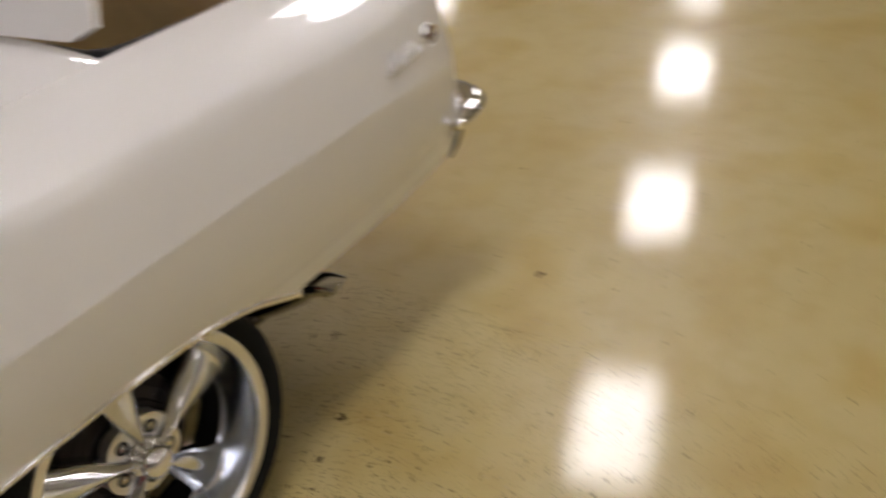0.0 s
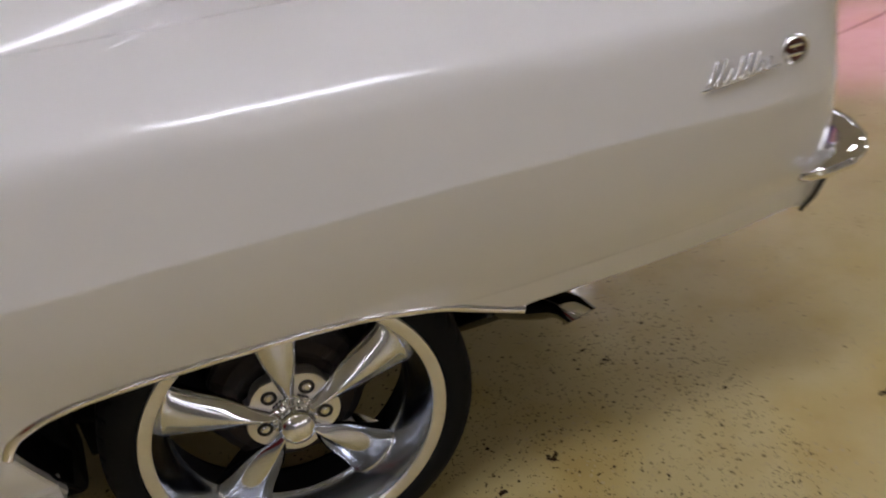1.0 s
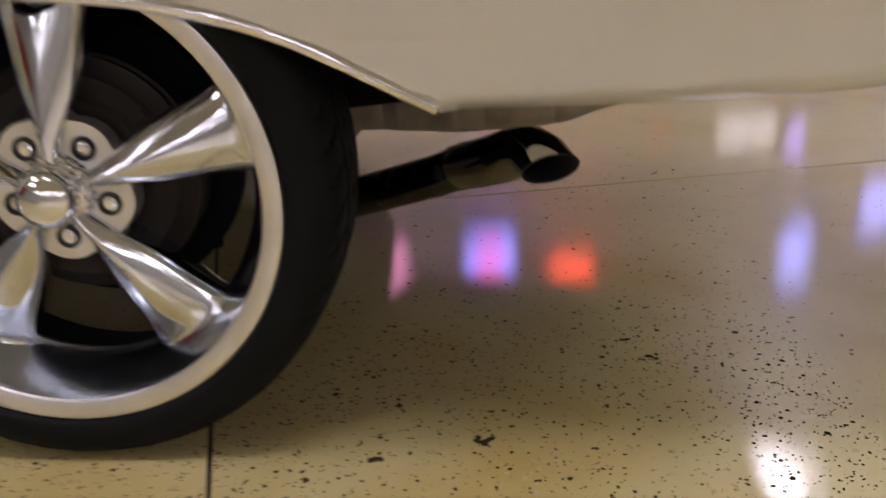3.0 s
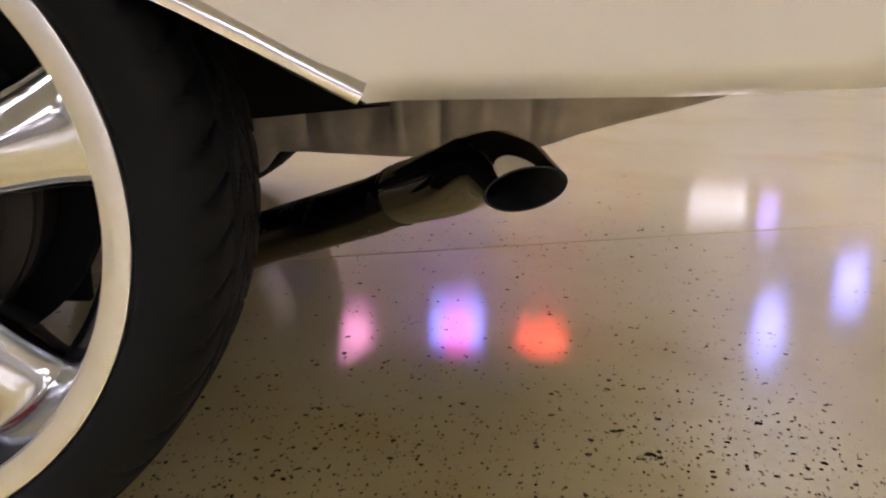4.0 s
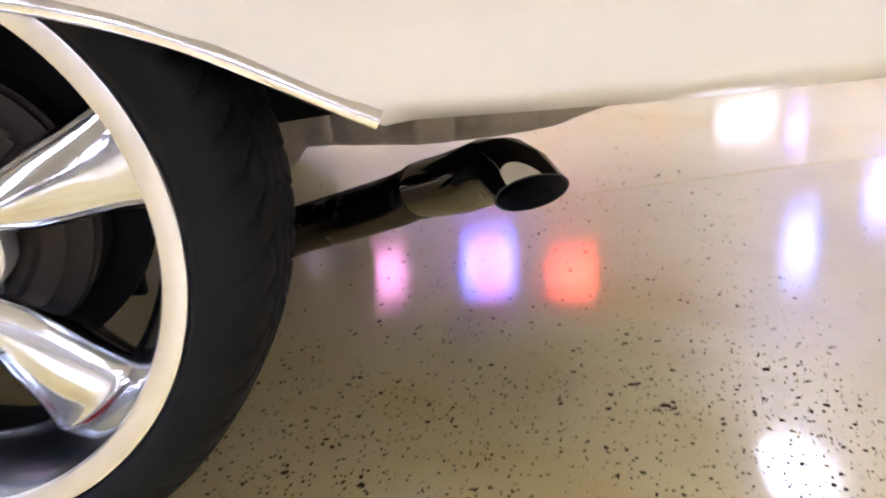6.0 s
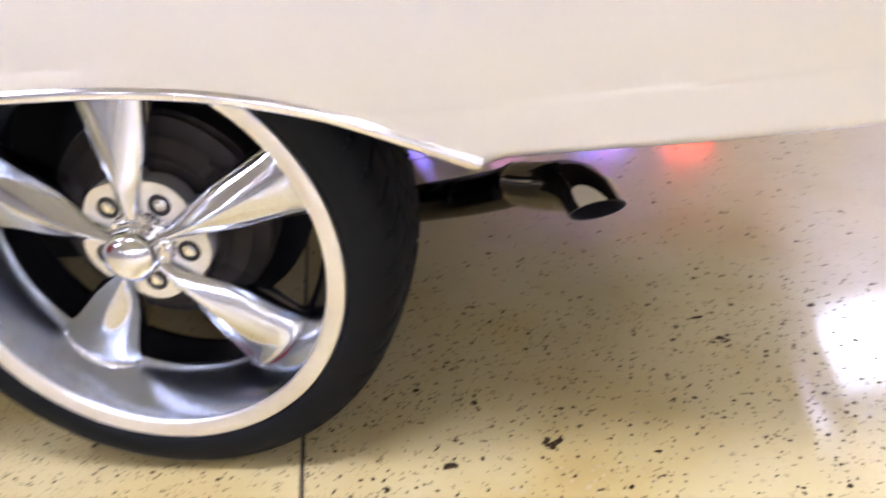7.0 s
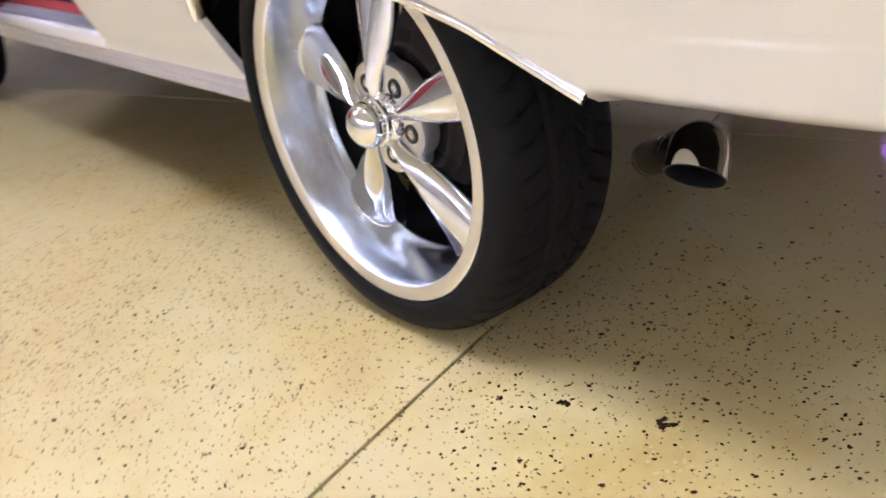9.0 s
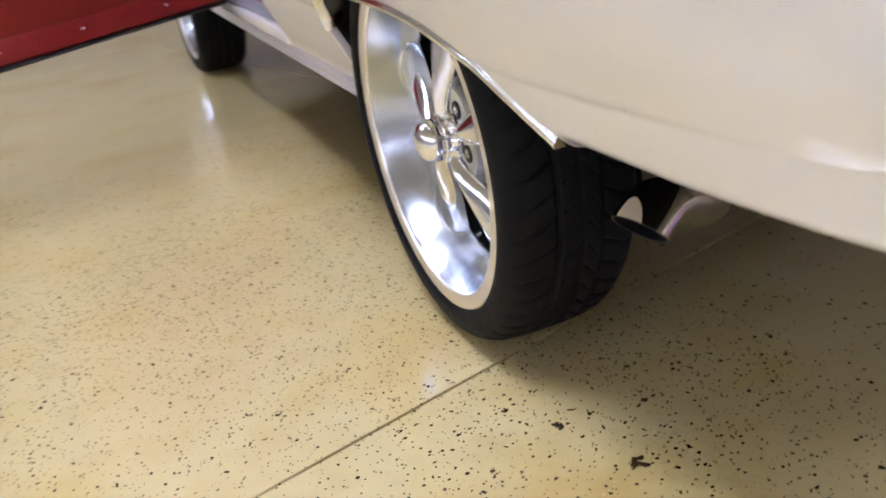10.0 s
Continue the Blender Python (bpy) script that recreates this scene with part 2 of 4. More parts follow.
LU, LV, LC = Vector((3.15, 1.12)), Vector((-1.6, 4.28)), Vector((4.18, 1.37))
lamp = None
for i in range(-5, 4):
    for j in (-4, -3, -2, 0, 1):
        p = LC + i * LU + j * LV
        if j == 1 and i < -2 or p.x * RC + p.y * RS < U0 + 0.9:
            continue
        if (i, j) == (-1, 0):
            p = Vector((0.55, -0.80))
        # unseen lamp, its place made up to brighten the floor by the front wheel
        if (i, j) == (-3, 0):
            p = Vector((-3.5, -3.5))
        if (i, j) == (0, 1):
            p = Vector((2.43, 5.68))
        m = pose(p.x, p.y, CEILING - 0.07, 0, 0, 19.4)
        lamp = copy_thing(lamp, m) if lamp else ceiling_lamp(p.x, p.y, 19.4)

# ---- glowing signs high on the far wall ----
SIGNS = (("red", (1.0, 0.07, 0.03), 3.54, 3.38, 0.50, 0.34, 2.8), ("blue", (0.25, 0.28, 1.0), 2.62, 3.10, 0.50, 0.52, 2.6), ("magenta", (1.0, 0.10, 0.55), 2.62, 3.10, 0.26, 0.26, 2.2),
         ("pink", (1.0, 0.35, 0.62), 1.55, 3.05, 0.32, 0.36, 1.3), ("violet", (0.35, 0.25, 0.95), 0.50, 3.10, 0.42, 0.45, 1.2), ("magenta", (1.0, 0.05, 0.35), -0.10, 3.26, 0.36, 0.34, 2.0),
         ("violet", (0.42, 0.16, 0.95), -0.75, 2.75, 0.42, 0.42, 1.4), ("blue", (0.30, 0.33, 1.0), 6.28, 3.42, 0.36, 0.66, 1.6), ("blue", (0.30, 0.33, 1.0), 7.28, 2.92, 0.40, 0.52, 1.3),
         ("white", (1.0, 0.97, 0.95), 5.52, 1.88, 0.68, 0.085, 1.25), ("violet", (0.42, 0.30, 0.95), 6.12, 2.03, 0.22, 0.22, 1.0))
SIGN_MATS = {}
for colour, rgb, sx, sz, w, h, power in SIGNS:
    wx, wy, _ = uv(sx, V1 - 0.06)
    ob = thing("wall_light", f"glowing {colour} light panel on the far wall", "light", group="coloured wall lights")
    bm = bmesh.new()
    box(bm, (-w / 2 - 0.03, 0, -h / 2 - 0.03), (w / 2 + 0.03, 0.05, h / 2 + 0.03), 0.008, 1)
    part("case", bm, BLACK, ob, smooth=False)
    bm = bmesh.new()
    box(bm, (-w / 2, -0.012, -h / 2), (w / 2, -0.002, h / 2), 0.004, 1)
    key = (rgb, power)
    if key not in SIGN_MATS:
        SIGN_MATS[key] = glow(colour + " glow", rgb, NEON_POWER * power)
    part("glowing_face", bm, SIGN_MATS[key], ob, smooth=False)
    off = -0.02 if colour == "magenta" and sx > 2 else 0.0
    ob.matrix_basis = pose(wx, wy + off, sz, 0, 0, 15.3)

# ---- pale boards and a narrow red banner on the far wall ----
PANEL = simple("cream wall board", (0.46, 0.41, 0.31), 0.5, 0.0, 0.06, 6)
for u0, u1, z0, z1 in ((1.10, 1.62, 0.15, 2.3), (3.02, 3.40, 0.15, 2.4), (3.98, 4.25, 0.15, 2.3), (5.50, 6.20, 2.14, 2.75), (6.75, 7.10, 0.15, 2.4)):
    board = thing("display_board", "plain cream board fixed to the showroom wall", "board", group="cream boards on the wall")
    bm = bmesh.new()
    room_box(bm, (u0, V1 - 0.008, z0), (u1, V1, z1), 0.002)
    part("face", bm, PANEL, board, smooth=False)
banner = thing("red_banner", "narrow red banner hung on the showroom wall", "banner")
bm = bmesh.new()
room_box(bm, (4.47, V1 - 0.010, 1.66), (4.60, V1, 2.02), 0.002)
part("cloth", bm, simple("red banner cloth", (0.55, 0.09, 0.04), 0.7, 0.0, 0.1, 30), banner, smooth=False)
bm = bmesh.new()
room_box(bm, (4.45, V1 - 0.016, 2.02), (4.62, V1, 2.035), 0.002)
part("rail", bm, BLACK, banner, smooth=False)

# ---- sign hung from the ceiling ----
sign = thing("hanging_sign", "glowing pink sign hung from the ceiling on two rods", "sign")
bm = bmesh.new()
box(bm, (-0.36, -0.03, -0.53), (0.36, 0.04, 0.53), 0.01, 1)
part("case", bm, BLACK, sign, smooth=False)
bm = bmesh.new()
box(bm, (-0.33, -0.042, -0.50), (0.33, -0.031, 0.50), 0.004, 1)
part("glowing_face", bm, glow("soft pink glow", (1.0, 0.30, 0.60), 3.0), sign, smooth=False)
for x in (-0.28, 0.28):
    bm = bmesh.new()
    tube(bm, [(x, 0.0, 0.53), (x, 0.001, 0.80), (x, 0.0, 1.05)], [0.008] * 3, 8)
    part("rod", bm, CHROME, sign)
sign.matrix_basis = pose(7.42, 7.10, 3.0, 0, 0, -40)

# ---- car: shared shapes ----
CY = 0.81                 # middle of the car
HUB = 0.341
car = thing("car", "cream white classic two-door coupe, chrome trim, door and boot open", "car")

PZ = (0.300, 0.350, 0.400, 0.455, 0.490, 0.508, 0.516, 0.5195, 0.523, 0.527, 0.533, 0.560, 0.600, 0.640, 0.680, 0.740, 0.775, 0.787, 0.800, 0.840, 0.900, 0.942, 0.962, 0.976, 0.988, 0.999, 1.012, 1.030, 1.050, 1.062, 1.068)
PV = (0.012, 0.000, -0.022, -0.0450, -0.0598, -0.0668, -0.0698, -0.0714, -0.0736, -0.0762, -0.0792, -0.0910, -0.1070, -0.1175, -0.1255, -0.1330, -0.1363, -0.1370, -0.1350, -0.1290, -0.1195, -0.1119, -0.1069, -0.1012, -0.0926, -0.0800, -0.0600, -0.0255, 0.0322, 0.0800, 0.1200)
TOP = 1.068


def sag(x):
    return 0.055 * min(1.0, max(0.0, (x + 0.27) / 1.2))


def side_y(x, z):
    """The body side: how far out it stands at a length x and a height z."""
    lift = min(1.0, max(0.0, (z - 0.79) / 0.2)) - 0.3 * min(1.0, max(0.0, (z - 0.985) / 0.06))
    droop = 0.020 * max(0.0, (x - 0.62) / 0.3) ** 2 * max(0.0, 1 - abs(z - 0.77) / 0.16) if x > 0.62 else 0.0
    rise = 0.022 * min(1.0, max(0.0, (x - 0.45) / 0.5)) * min(1.0, max(0.0, (0.62 - z) / 0.07))
    y = float(cubic(PZ, PV, z + sag(x) * lift + droop - rise))
    if x > 0.3:
        y -= 0.006 * min(1.0, (x - 0.3) / 0.4)
    if x > 0.74:
        y += 0.55 * (x - 0.74) ** 2 * (0.30 + 0.70 * min(1.0, max(0.0, (z - 0.46) / 0.26)))
    if x > 1.03:
        y += 5.5 * (x - 1.03) ** 2
    return y


def top_z(x):
    return TOP - 0.7 * sag(x)


ARCH = ((-0.456, 0.470), (-0.442, 0.499), (-0.418, 0.526), (-0.366, 0.554), (-0.309, 0.567), (-0.211, 0.573), (-0.105, 0.574), (0.035, 0.572), (0.133, 0.564),
        (0.190, 0.554), (0.255, 0.536), (0.315, 0.511), (0.372, 0.481), (0.427, 0.451), (0.456, 0.436))
AX, AZ = [a for a, _ in ARCH], [b for _, b in ARCH]
BX, BZ = (0.456, 0.70, 0.90, 1.00, 1.115), (0.433, 0.439, 0.450, 0.459, 0.465)


def roll_under(x, z, zb):
    d = z - zb
    fade = min(1.0, max(0.0, (x - 0.43) / 0.05))
    return 0.032 * fade * (1 - d / 0.03) ** 2 if d < 0.03 else 0.0


def panel_heights(zb, zt):
    """Heights up one column of the side: close together at the lower crease and at the shoulder."""
    a, b = max(0.508, zb + (0.6 - zb) * 0.2), max(0.552, zb + (0.6 - zb) * 0.5)
    stops = ((zb, a, 14), (a, b, 20), (b, 0.60, 8), (0.60, 0.77, 14), (0.77, 0.80, 8), (0.80, zt - 0.13, 10), (zt - 0.13, zt - 0.03, 34), (zt - 0.03, zt, 6))
    return [p + (q - p) * k / n for p, q, n in stops for k in range(n)] + [zt]


def panel_rows(xs, zb_of, under=False):
    out = []
    for x in xs:
        zb = zb_of(x)
        out.append([(x, side_y(x, z) + (roll_under(x, z, zb) if under else 0.0), z) for z in panel_heights(zb, top_z(x))])
    return out


def mirrored(ob, name, label=""):
    """The same part on the far side of the car."""
    o = ob.copy()
    o.name = name
    o.data = ob.data.copy()
    o.data.transform(Matrix.Translation((0, 2 * CY, 0)) @ Matrix.Scale(-1, 4, (0, 1, 0)))
    o.data.flip_normals()
    scene.collection.objects.link(o)
    o.parent = ob.parent
    return o


# rear quarter panel with its wheel opening
bm = bmesh.new()
JAMB = -1.10
front = np.linspace(JAMB, -0.457, 44)
mid = np.concatenate([np.linspace(-0.456, -0.36, 18)[:-1], np.linspace(-0.36, 0.456, 70)])
rear = np.concatenate([np.linspace(0.457, 0.97, 44)[:-1], np.linspace(0.97, 1.113, 18)])


def opening_zb(x):
    return 0.470 if x < -0.456 else float(cubic(AX, AZ, x)) if x < 0.456 else float(np.interp(x, BX, BZ))


grid(bm, panel_rows(np.concatenate([front, mid, rear]), opening_zb, under=True))
low = [0.345 + 0.125 * k / 12 for k in range(13)]
grid(bm, [[(float(x), side_y(float(x), z), z) for z in low] for x in front])
sl = []
for k, z in enumerate(low):
    xe = -0.420 - 0.037 * ((z - 0.322) / 0.148) ** 0.8
    sl.append([(-0.457 + (xe + 0.457) * i / 6, side_y(-0.457, z), z) for i in range(7)])
grid(bm, sl)
bmesh.ops.remove_doubles(bm, verts=bm.verts, dist=0.0006)
thick(bm, 0.004)
quarter = part("quarter_panel", bm, PAINT, car, "glossy cream white rear quarter panel", angle=50)
mirrored(quarter, "quarter_panel")

# chrome moulding round the wheel opening
def sweep(bm, pts, outs, section, ends=True):
    rows = []
    pts = [Vector(p) for p in pts]
    for i, p in enumerate(pts):
        t = (pts[min(i + 1, len(pts) - 1)] - pts[max(i - 1, 0)]).normalized()
        b = Vector(outs[i])
        b = (b - t * b.dot(t)).normalized()
        n = b.cross(t).normalized()
        rows.append([p + n * a + b * c for a, c in section])
    vs = grid(bm, rows, closed=True)
    if ends:
        cap(bm, vs[0])
        cap(bm, vs[-1])


def arch_line():
    pts = []
    for k in range(14):
        f = k / 13
        z = 0.318 + (0.470 - 0.318) * f
        pts.append((-0.419 - 0.037 * f ** 0.8, side_y(-0.45, z) - 0.001, z))
    for x in np.concatenate([np.linspace(-0.4545, -0.36, 16), np.linspace(-0.345, 0.452, 60)]):
        z = float(cubic(AX, AZ, min(x, 0.456))) - max(0.0, x - 0.456) * 0.4
        pts.append((float(x), side_y(float(x), z) - 0.001, z))
    return pts


bm = bmesh.new()
line = arch_line()
rear_line = line[14:]
sweep(bm, rear_line, [(0, -1, 0.25)] * len(rear_line), [(-0.003, -0.014), (-0.004, 0.001), (-0.0030, 0.0045), (-0.0005, 0.0070), (0.003, 0.0082), (0.0065, 0.0080), (0.0092, 0.0068), (0.0105, 0.0063), (0.0122, 0.0062), (0.0148, 0.0045), (0.0166, 0.0018), (0.0170, -0.002), (0.006, -0.004)])
trim = part("arch_moulding", bm, TRIM, car, "polished chrome wheel arch moulding", angle=40)
mirrored(trim, "arch_moulding")
bm = bmesh.new()
sweep(bm, line[:15], [(0, -1, 0)] * 15, [(-0.003, -0.014), (-0.003, 0.001), (0.001, 0.003), (0.005, 0.001), (0.004, -0.004)])
lip = part("arch_flange", bm, PAINT, car, angle=40)
mirrored(lip, "arch_flange")

# wheel housing behind the opening
bm = bmesh.new()
rows = []
ring = [(-0.40, 0.30)] + [(x - 0.004, z + 0.006) for x, z in ((-0.43, 0.36), (-0.47, 0.47))] + [(x, z + 0.012) for x, z in ARCH[1:]] + [(0.447, 0.450)]
for y, grow in ((-0.022, 0.0), (0.03, 0.03), (0.27, 0.05)):
    rows.append([(x * (1 + (grow * 1.2 if x < 0.3 else 0.0)), max(y, side_y(x, z) + 0.010) if y < 0 else y, z + (grow * min(1.0, max(0.0, (z - 0.46) / 0.06)) if x > 0 else grow if z > 0.4 else 0)) for x, z in ring] + [(0.448, y if y > 0 else -0.022, 0.444 if y < 0 else 0.429 - 0.14 * y)])
vs = grid(bm, rows)
cap(bm, vs[-1])
thick(bm, 0.004)
house = part("wheel_housing", bm, BLACK, car, "black undercoated wheel housing", angle=40)
mirrored(house, "wheel_housing")

# ---- wheels ----
def build_wheel():
    """A wheel about its own hub, its outer face towards -y."""
    bm = bmesh.new()
    prof = [(0.0380, 0.2390), (0.0380, 0.2268), (0.0366, 0.2248), (0.0345, 0.2250), (0.0318, 0.2268), (0.0282, 0.2292), (0.0232, 0.2316), (0.0165, 0.2338), (0.0080, 0.2362), (-0.010, 0.2415), (-0.036, 0.2490), (-0.048, 0.2528), (-0.0535, 0.2550)]
    lathe(bm, prof, 128)
    lathe(bm, [(0.0380, 0.2390), (0.0380, 0.246)], 128)
    wheel = mesh_ob("wheel", bm, BARREL, True, 40)
    tagged(wheel, "polished five-spoke alloy wheel with a deep dish")
    bm = bmesh.new()
    lathe(bm, [(-0.0535, 0.2550), (-0.0570, 0.2565), (-0.0580, 0.2590), (-0.0600, 0.2760), (-0.0590, 0.2790), (-0.0550, 0.2805), (-0.0400, 0.2800), (-0.0400, 0.2560), (-0.0535, 0.2550)], 128)
    part("rim_lip", bm, BRUSHED, wheel, "machined flat rim lip", angle=30)
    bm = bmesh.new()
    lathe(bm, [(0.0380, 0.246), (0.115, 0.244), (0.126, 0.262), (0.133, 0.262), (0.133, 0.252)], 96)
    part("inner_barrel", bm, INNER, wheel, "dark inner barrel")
    # tyre with cut tread
    bm = bmesh.new()
    prof = [(-0.040, 0.272), (-0.050, 0.2785), (-0.0615, 0.2830), (-0.0640, 0.2900), (-0.0645, 0.3000), (-0.0630, 0.3120), (-0.0580, 0.3230), (-0.0500, 0.3315), (-0.0400, 0.3375), (-0.0300, 0.3410)]
    ys = np.linspace(-0.0250, 0.1060, 40)
    prof += [(float(y), 0.3450 - 0.0032 * abs((y - 0.040) / 0.066) ** 3) for y in ys]
    prof += [(0.114, 0.3405), (0.124, 0.336), (0.134, 0.329), (0.142, 0.318), (0.146, 0.303), (0.144, 0.285), (0.134, 0.272)]
    n = 1040
    rows = []
    for y, r in prof:
        row = []
        for k in range(n):
            a = 2 * math.pi * k / n
            cut = 0.0
            if r > 0.328:
                for gy in (0.005, 0.040, 0.075):
                    cut = max(cut, 0.007 * max(0.0, 1 - (abs(y - gy) / 0.0042) ** 4))
                if y < 0.005:
                    ph = (a * 52 / (2 * math.pi) + (0.005 - y) * 14.0) % 1.0
                    w, deep = 0.078, 0.0060 * min(1.0, (r - 0.328) / 0.008)
                elif y > 0.075:
                    ph = (a * 52 / (2 * math.pi) + (y - 0.075) * 14.0 + 0.4) % 1.0
                    w, deep = 0.078, 0.0060 * min(1.0, (r - 0.328) / 0.008)
                else:
                    ph = (a * 52 / (2 * math.pi) + abs(y - 0.040) * 34.0) % 1.0
                    w, deep = 0.055, 0.0055 if 0.006 < abs(y - 0.040) < 0.028 else 0.0
                dist = min(ph, 1 - ph)
                if dist < w:
                    cut = max(cut, deep * (1 - (dist / w) ** 4))
            rr = r - cut
            z = rr * math.sin(a)
            row.append((rr * math.cos(a), y, max(z, -HUB + 0.0005)))
        rows.append(row)
    grid(bm, rows, closed=True)
    part("tyre", bm, RUBBER, wheel, "black low-profile road tyre", angle=50)
    # spokes
    for s in range(5):
        bm = bmesh.new()
        ang = radians(90 + 72 * s)
        st = ((0.030, 0.0100, -0.0225, 0.018), (0.046, 0.0108, -0.0235, 0.020), (0.060, 0.0140, -0.0235, 0.0225), (0.076, 0.0200, -0.0225, 0.025), (0.095, 0.0275, -0.0200, 0.0275), (0.120, 0.0360, -0.0160, 0.0295), (0.150, 0.0425, -0.0110, 0.030),
              (0.180, 0.0475, -0.0055, 0.0285), (0.203, 0.0512, -0.0008, 0.0255), (0.216, 0.0545, 0.0020, 0.0240), (0.2255, 0.0575, 0.0036, 0.0235), (0.2310, 0.0598, 0.0040, 0.0235), (0.2340, 0.0616, 0.0035, 0.0240), (0.2362, 0.0634, 0.0022, 0.0245), (0.2382, 0.0652, 0.0002, 0.0250), (0.2430, 0.0690, -0.0040, 0.0260))
        half = ((0, 0), (0.07, 0.008), (0.18, 0.06), (0.34, 0.17), (0.52, 0.30), (0.70, 0.44), (0.83, 0.57), (0.92, 0.71), (0.97, 0.88), (1.0, 1.12), (0.985, 1.6), (0.92, 2.2))
        foot = ((0, 0), (0.12, 0.010), (0.26, 0.045), (0.42, 0.12), (0.57, 0.22), (0.71, 0.36), (0.82, 0.52), (0.905, 0.70), (0.965, 0.92), (1.0, 1.20), (1.0, 1.65), (0.95, 2.2))
        rows = []
        for r, w, ridge, drop in st:
            sec = []
            k = min(1.0, max(0.0, (r - 0.10) / 0.11))
            blend = [(a * (1 - k) + p * k, b * (1 - k) + q * k) for (a, b), (p, q) in zip(half, foot)]
            for f, d in [(-f, d) for f, d in reversed(blend[1:])] + blend:
                px, y = f * w, ridge + d * drop
                rr = math.sqrt(max(r * r - px * px * (1 if r > 0.2 else 0), 1e-6))
                sec.append((rr * math.cos(ang) - px * math.sin(ang), y, rr * math.sin(ang) + px * math.cos(ang)))
            rows.append(sec)
        vs = grid(bm, rows, closed=True)
        cap(bm, vs[0])
        cap(bm, vs[-1])
        part("spoke", bm, ALLOY, wheel, angle=60)
        if s in (1, 3):
            bm = bmesh.new()
            ca, sa, sgn = math.cos(ang), math.sin(ang), 1 if s == 1 else -1
            sr = [q[0] for q in st]
            for q in range(11):
                r0 = 0.066 + 0.0064 * q
                tall = 1.0 if q in (0, 4, 8) else 0.65
                quad = []
                for a, g in ((r0, 0), (r0 + 0.0022, 0), (r0 + 0.0034, tall), (r0 + 0.0012, tall)):
                    w, ridge, drop = (float(np.interp(a, sr, [p[k] for p in st])) for k in (1, 2, 3))
                    f = 0.34 - 0.26 * g
                    d = float(np.interp(f, [p[0] for p in half[:9]], [p[1] for p in half[:9]]))
                    b = sgn * f * w
                    quad.append(bm.verts.new((a * ca - b * sa, ridge + d * drop - 0.0012, a * sa + b * ca)))
                bm.faces.new(quad)
            thick(bm, 0.0005)
            part("engraving", bm, ENGRAVE, wheel, "dark engraved maker's mark as plain bars", smooth=False)
    # hub pad with scalloped edge
    bm = bmesh.new()
    n = 120
    rows = []
    for y, grow in ((0.030, 0.98), (0.004, 1.0), (0.000, 0.985)):
        row = []
        for k in range(n):
            a = 2 * math.pi * k / n
            q = math.cos(5 * (a - radians(54)))
            r = (0.0870 + 0.0040 * q) * grow
            row.append((r * math.cos(a), y, r * math.sin(a)))
        rows.append(row)
    vs = grid(bm, rows, closed=True)
    cap(bm, vs[-1])
    cap(bm, vs[0])
    part("hub_pad", bm, PAD, wheel, "satin machined hub face", angle=30)
    for s in range(5):
        a = radians(54 + 72 * s)
        c = (0.0603 * math.cos(a), 0.0, 0.0603 * math.sin(a))
        bm = bmesh.new()
        lathe(bm, [(-0.0015, 0.0090), (-0.0026, 0.0094), (-0.0026, 0.0146), (-0.0012, 0.0152), (0.001, 0.0152)], 32, c)
        seat = part("lug_recess", bm, SEAL, wheel, "black lug recess")
        bm = bmesh.new()
        vs = lathe(bm, [(0.001, 0.0096), (-0.0006, 0.0096)], 32, c)
        cap(bm, vs[-1])
        vs = lathe(bm, [(0.0, 0.0072), (-0.0030, 0.0071), (-0.0042, 0.0060), (-0.0044, 0.003)], 6, c)
        cap(bm, vs[-1])
        part("lug_nut", bm, CHROME, wheel, "chrome lug nut", angle=25)
    # centre cap: crowned collar and domed bullet
    bm = bmesh.new()
    n = 80
    rows = []
    for y, r, amp in ((0.0, 0.0440, 0.0015), (-0.008, 0.0430, 0.003), (-0.014, 0.0400, 0.003), (-0.018, 0.0360, 0.0015), (-0.021, 0.0325, 0)):
        rows.append([((r + amp * math.cos(10 * 2 * math.pi * k / n)) * math.cos(2 * math.pi * k / n), y, (r + amp * math.cos(10 * 2 * math.pi * k / n)) * math.sin(2 * math.pi * k / n)) for k in range(n)])
    grid(bm, rows, closed=True)
    part("cap_collar", bm, CHROME, wheel, "scalloped chrome collar", angle=35)
    for s in range(5):
        a = radians(54 + 72 * s)
        bm = bmesh.new()
        lathe(bm, [(-0.004, 0.0065), (-0.016, 0.0062), (-0.0195, 0.004), (-0.020, 0.0004)], 14, (0.038 * math.cos(a), 0, 0.038 * math.sin(a)))
        part("cap_stud", bm, CHROME, wheel, "small chrome cap stud", angle=35)
    bm = bmesh.new()
    lathe(bm, [(-0.018, 0.0370), (-0.024, 0.0362), (-0.026, 0.0340), (-0.030, 0.0355), (-0.038, 0.0360), (-0.047, 0.0342), (-0.054, 0.0300), (-0.060, 0.0225), (-0.0640, 0.0125), (-0.0652, 0.0004)], 56)
    part("centre_cap", bm, CHROME, wheel, "domed chrome centre cap", angle=35)
    # brake drum behind the spokes
    bm = bmesh.new()
    vs = lathe(bm, [(0.040, 0.060), (0.040, 0.098), (0.046, 0.104), (0.046, 0.128), (0.052, 0.133), (0.060, 0.150), (0.066, 0.151), (0.068, 0.146), (0.074, 0.146), (0.076, 0.152), (0.082, 0.152), (0.084, 0.147), (0.12, 0.147), (0.12, 0.05)], 64)
    part("brake_drum", bm, RUST, wheel, "rusty iron brake drum", angle=30)
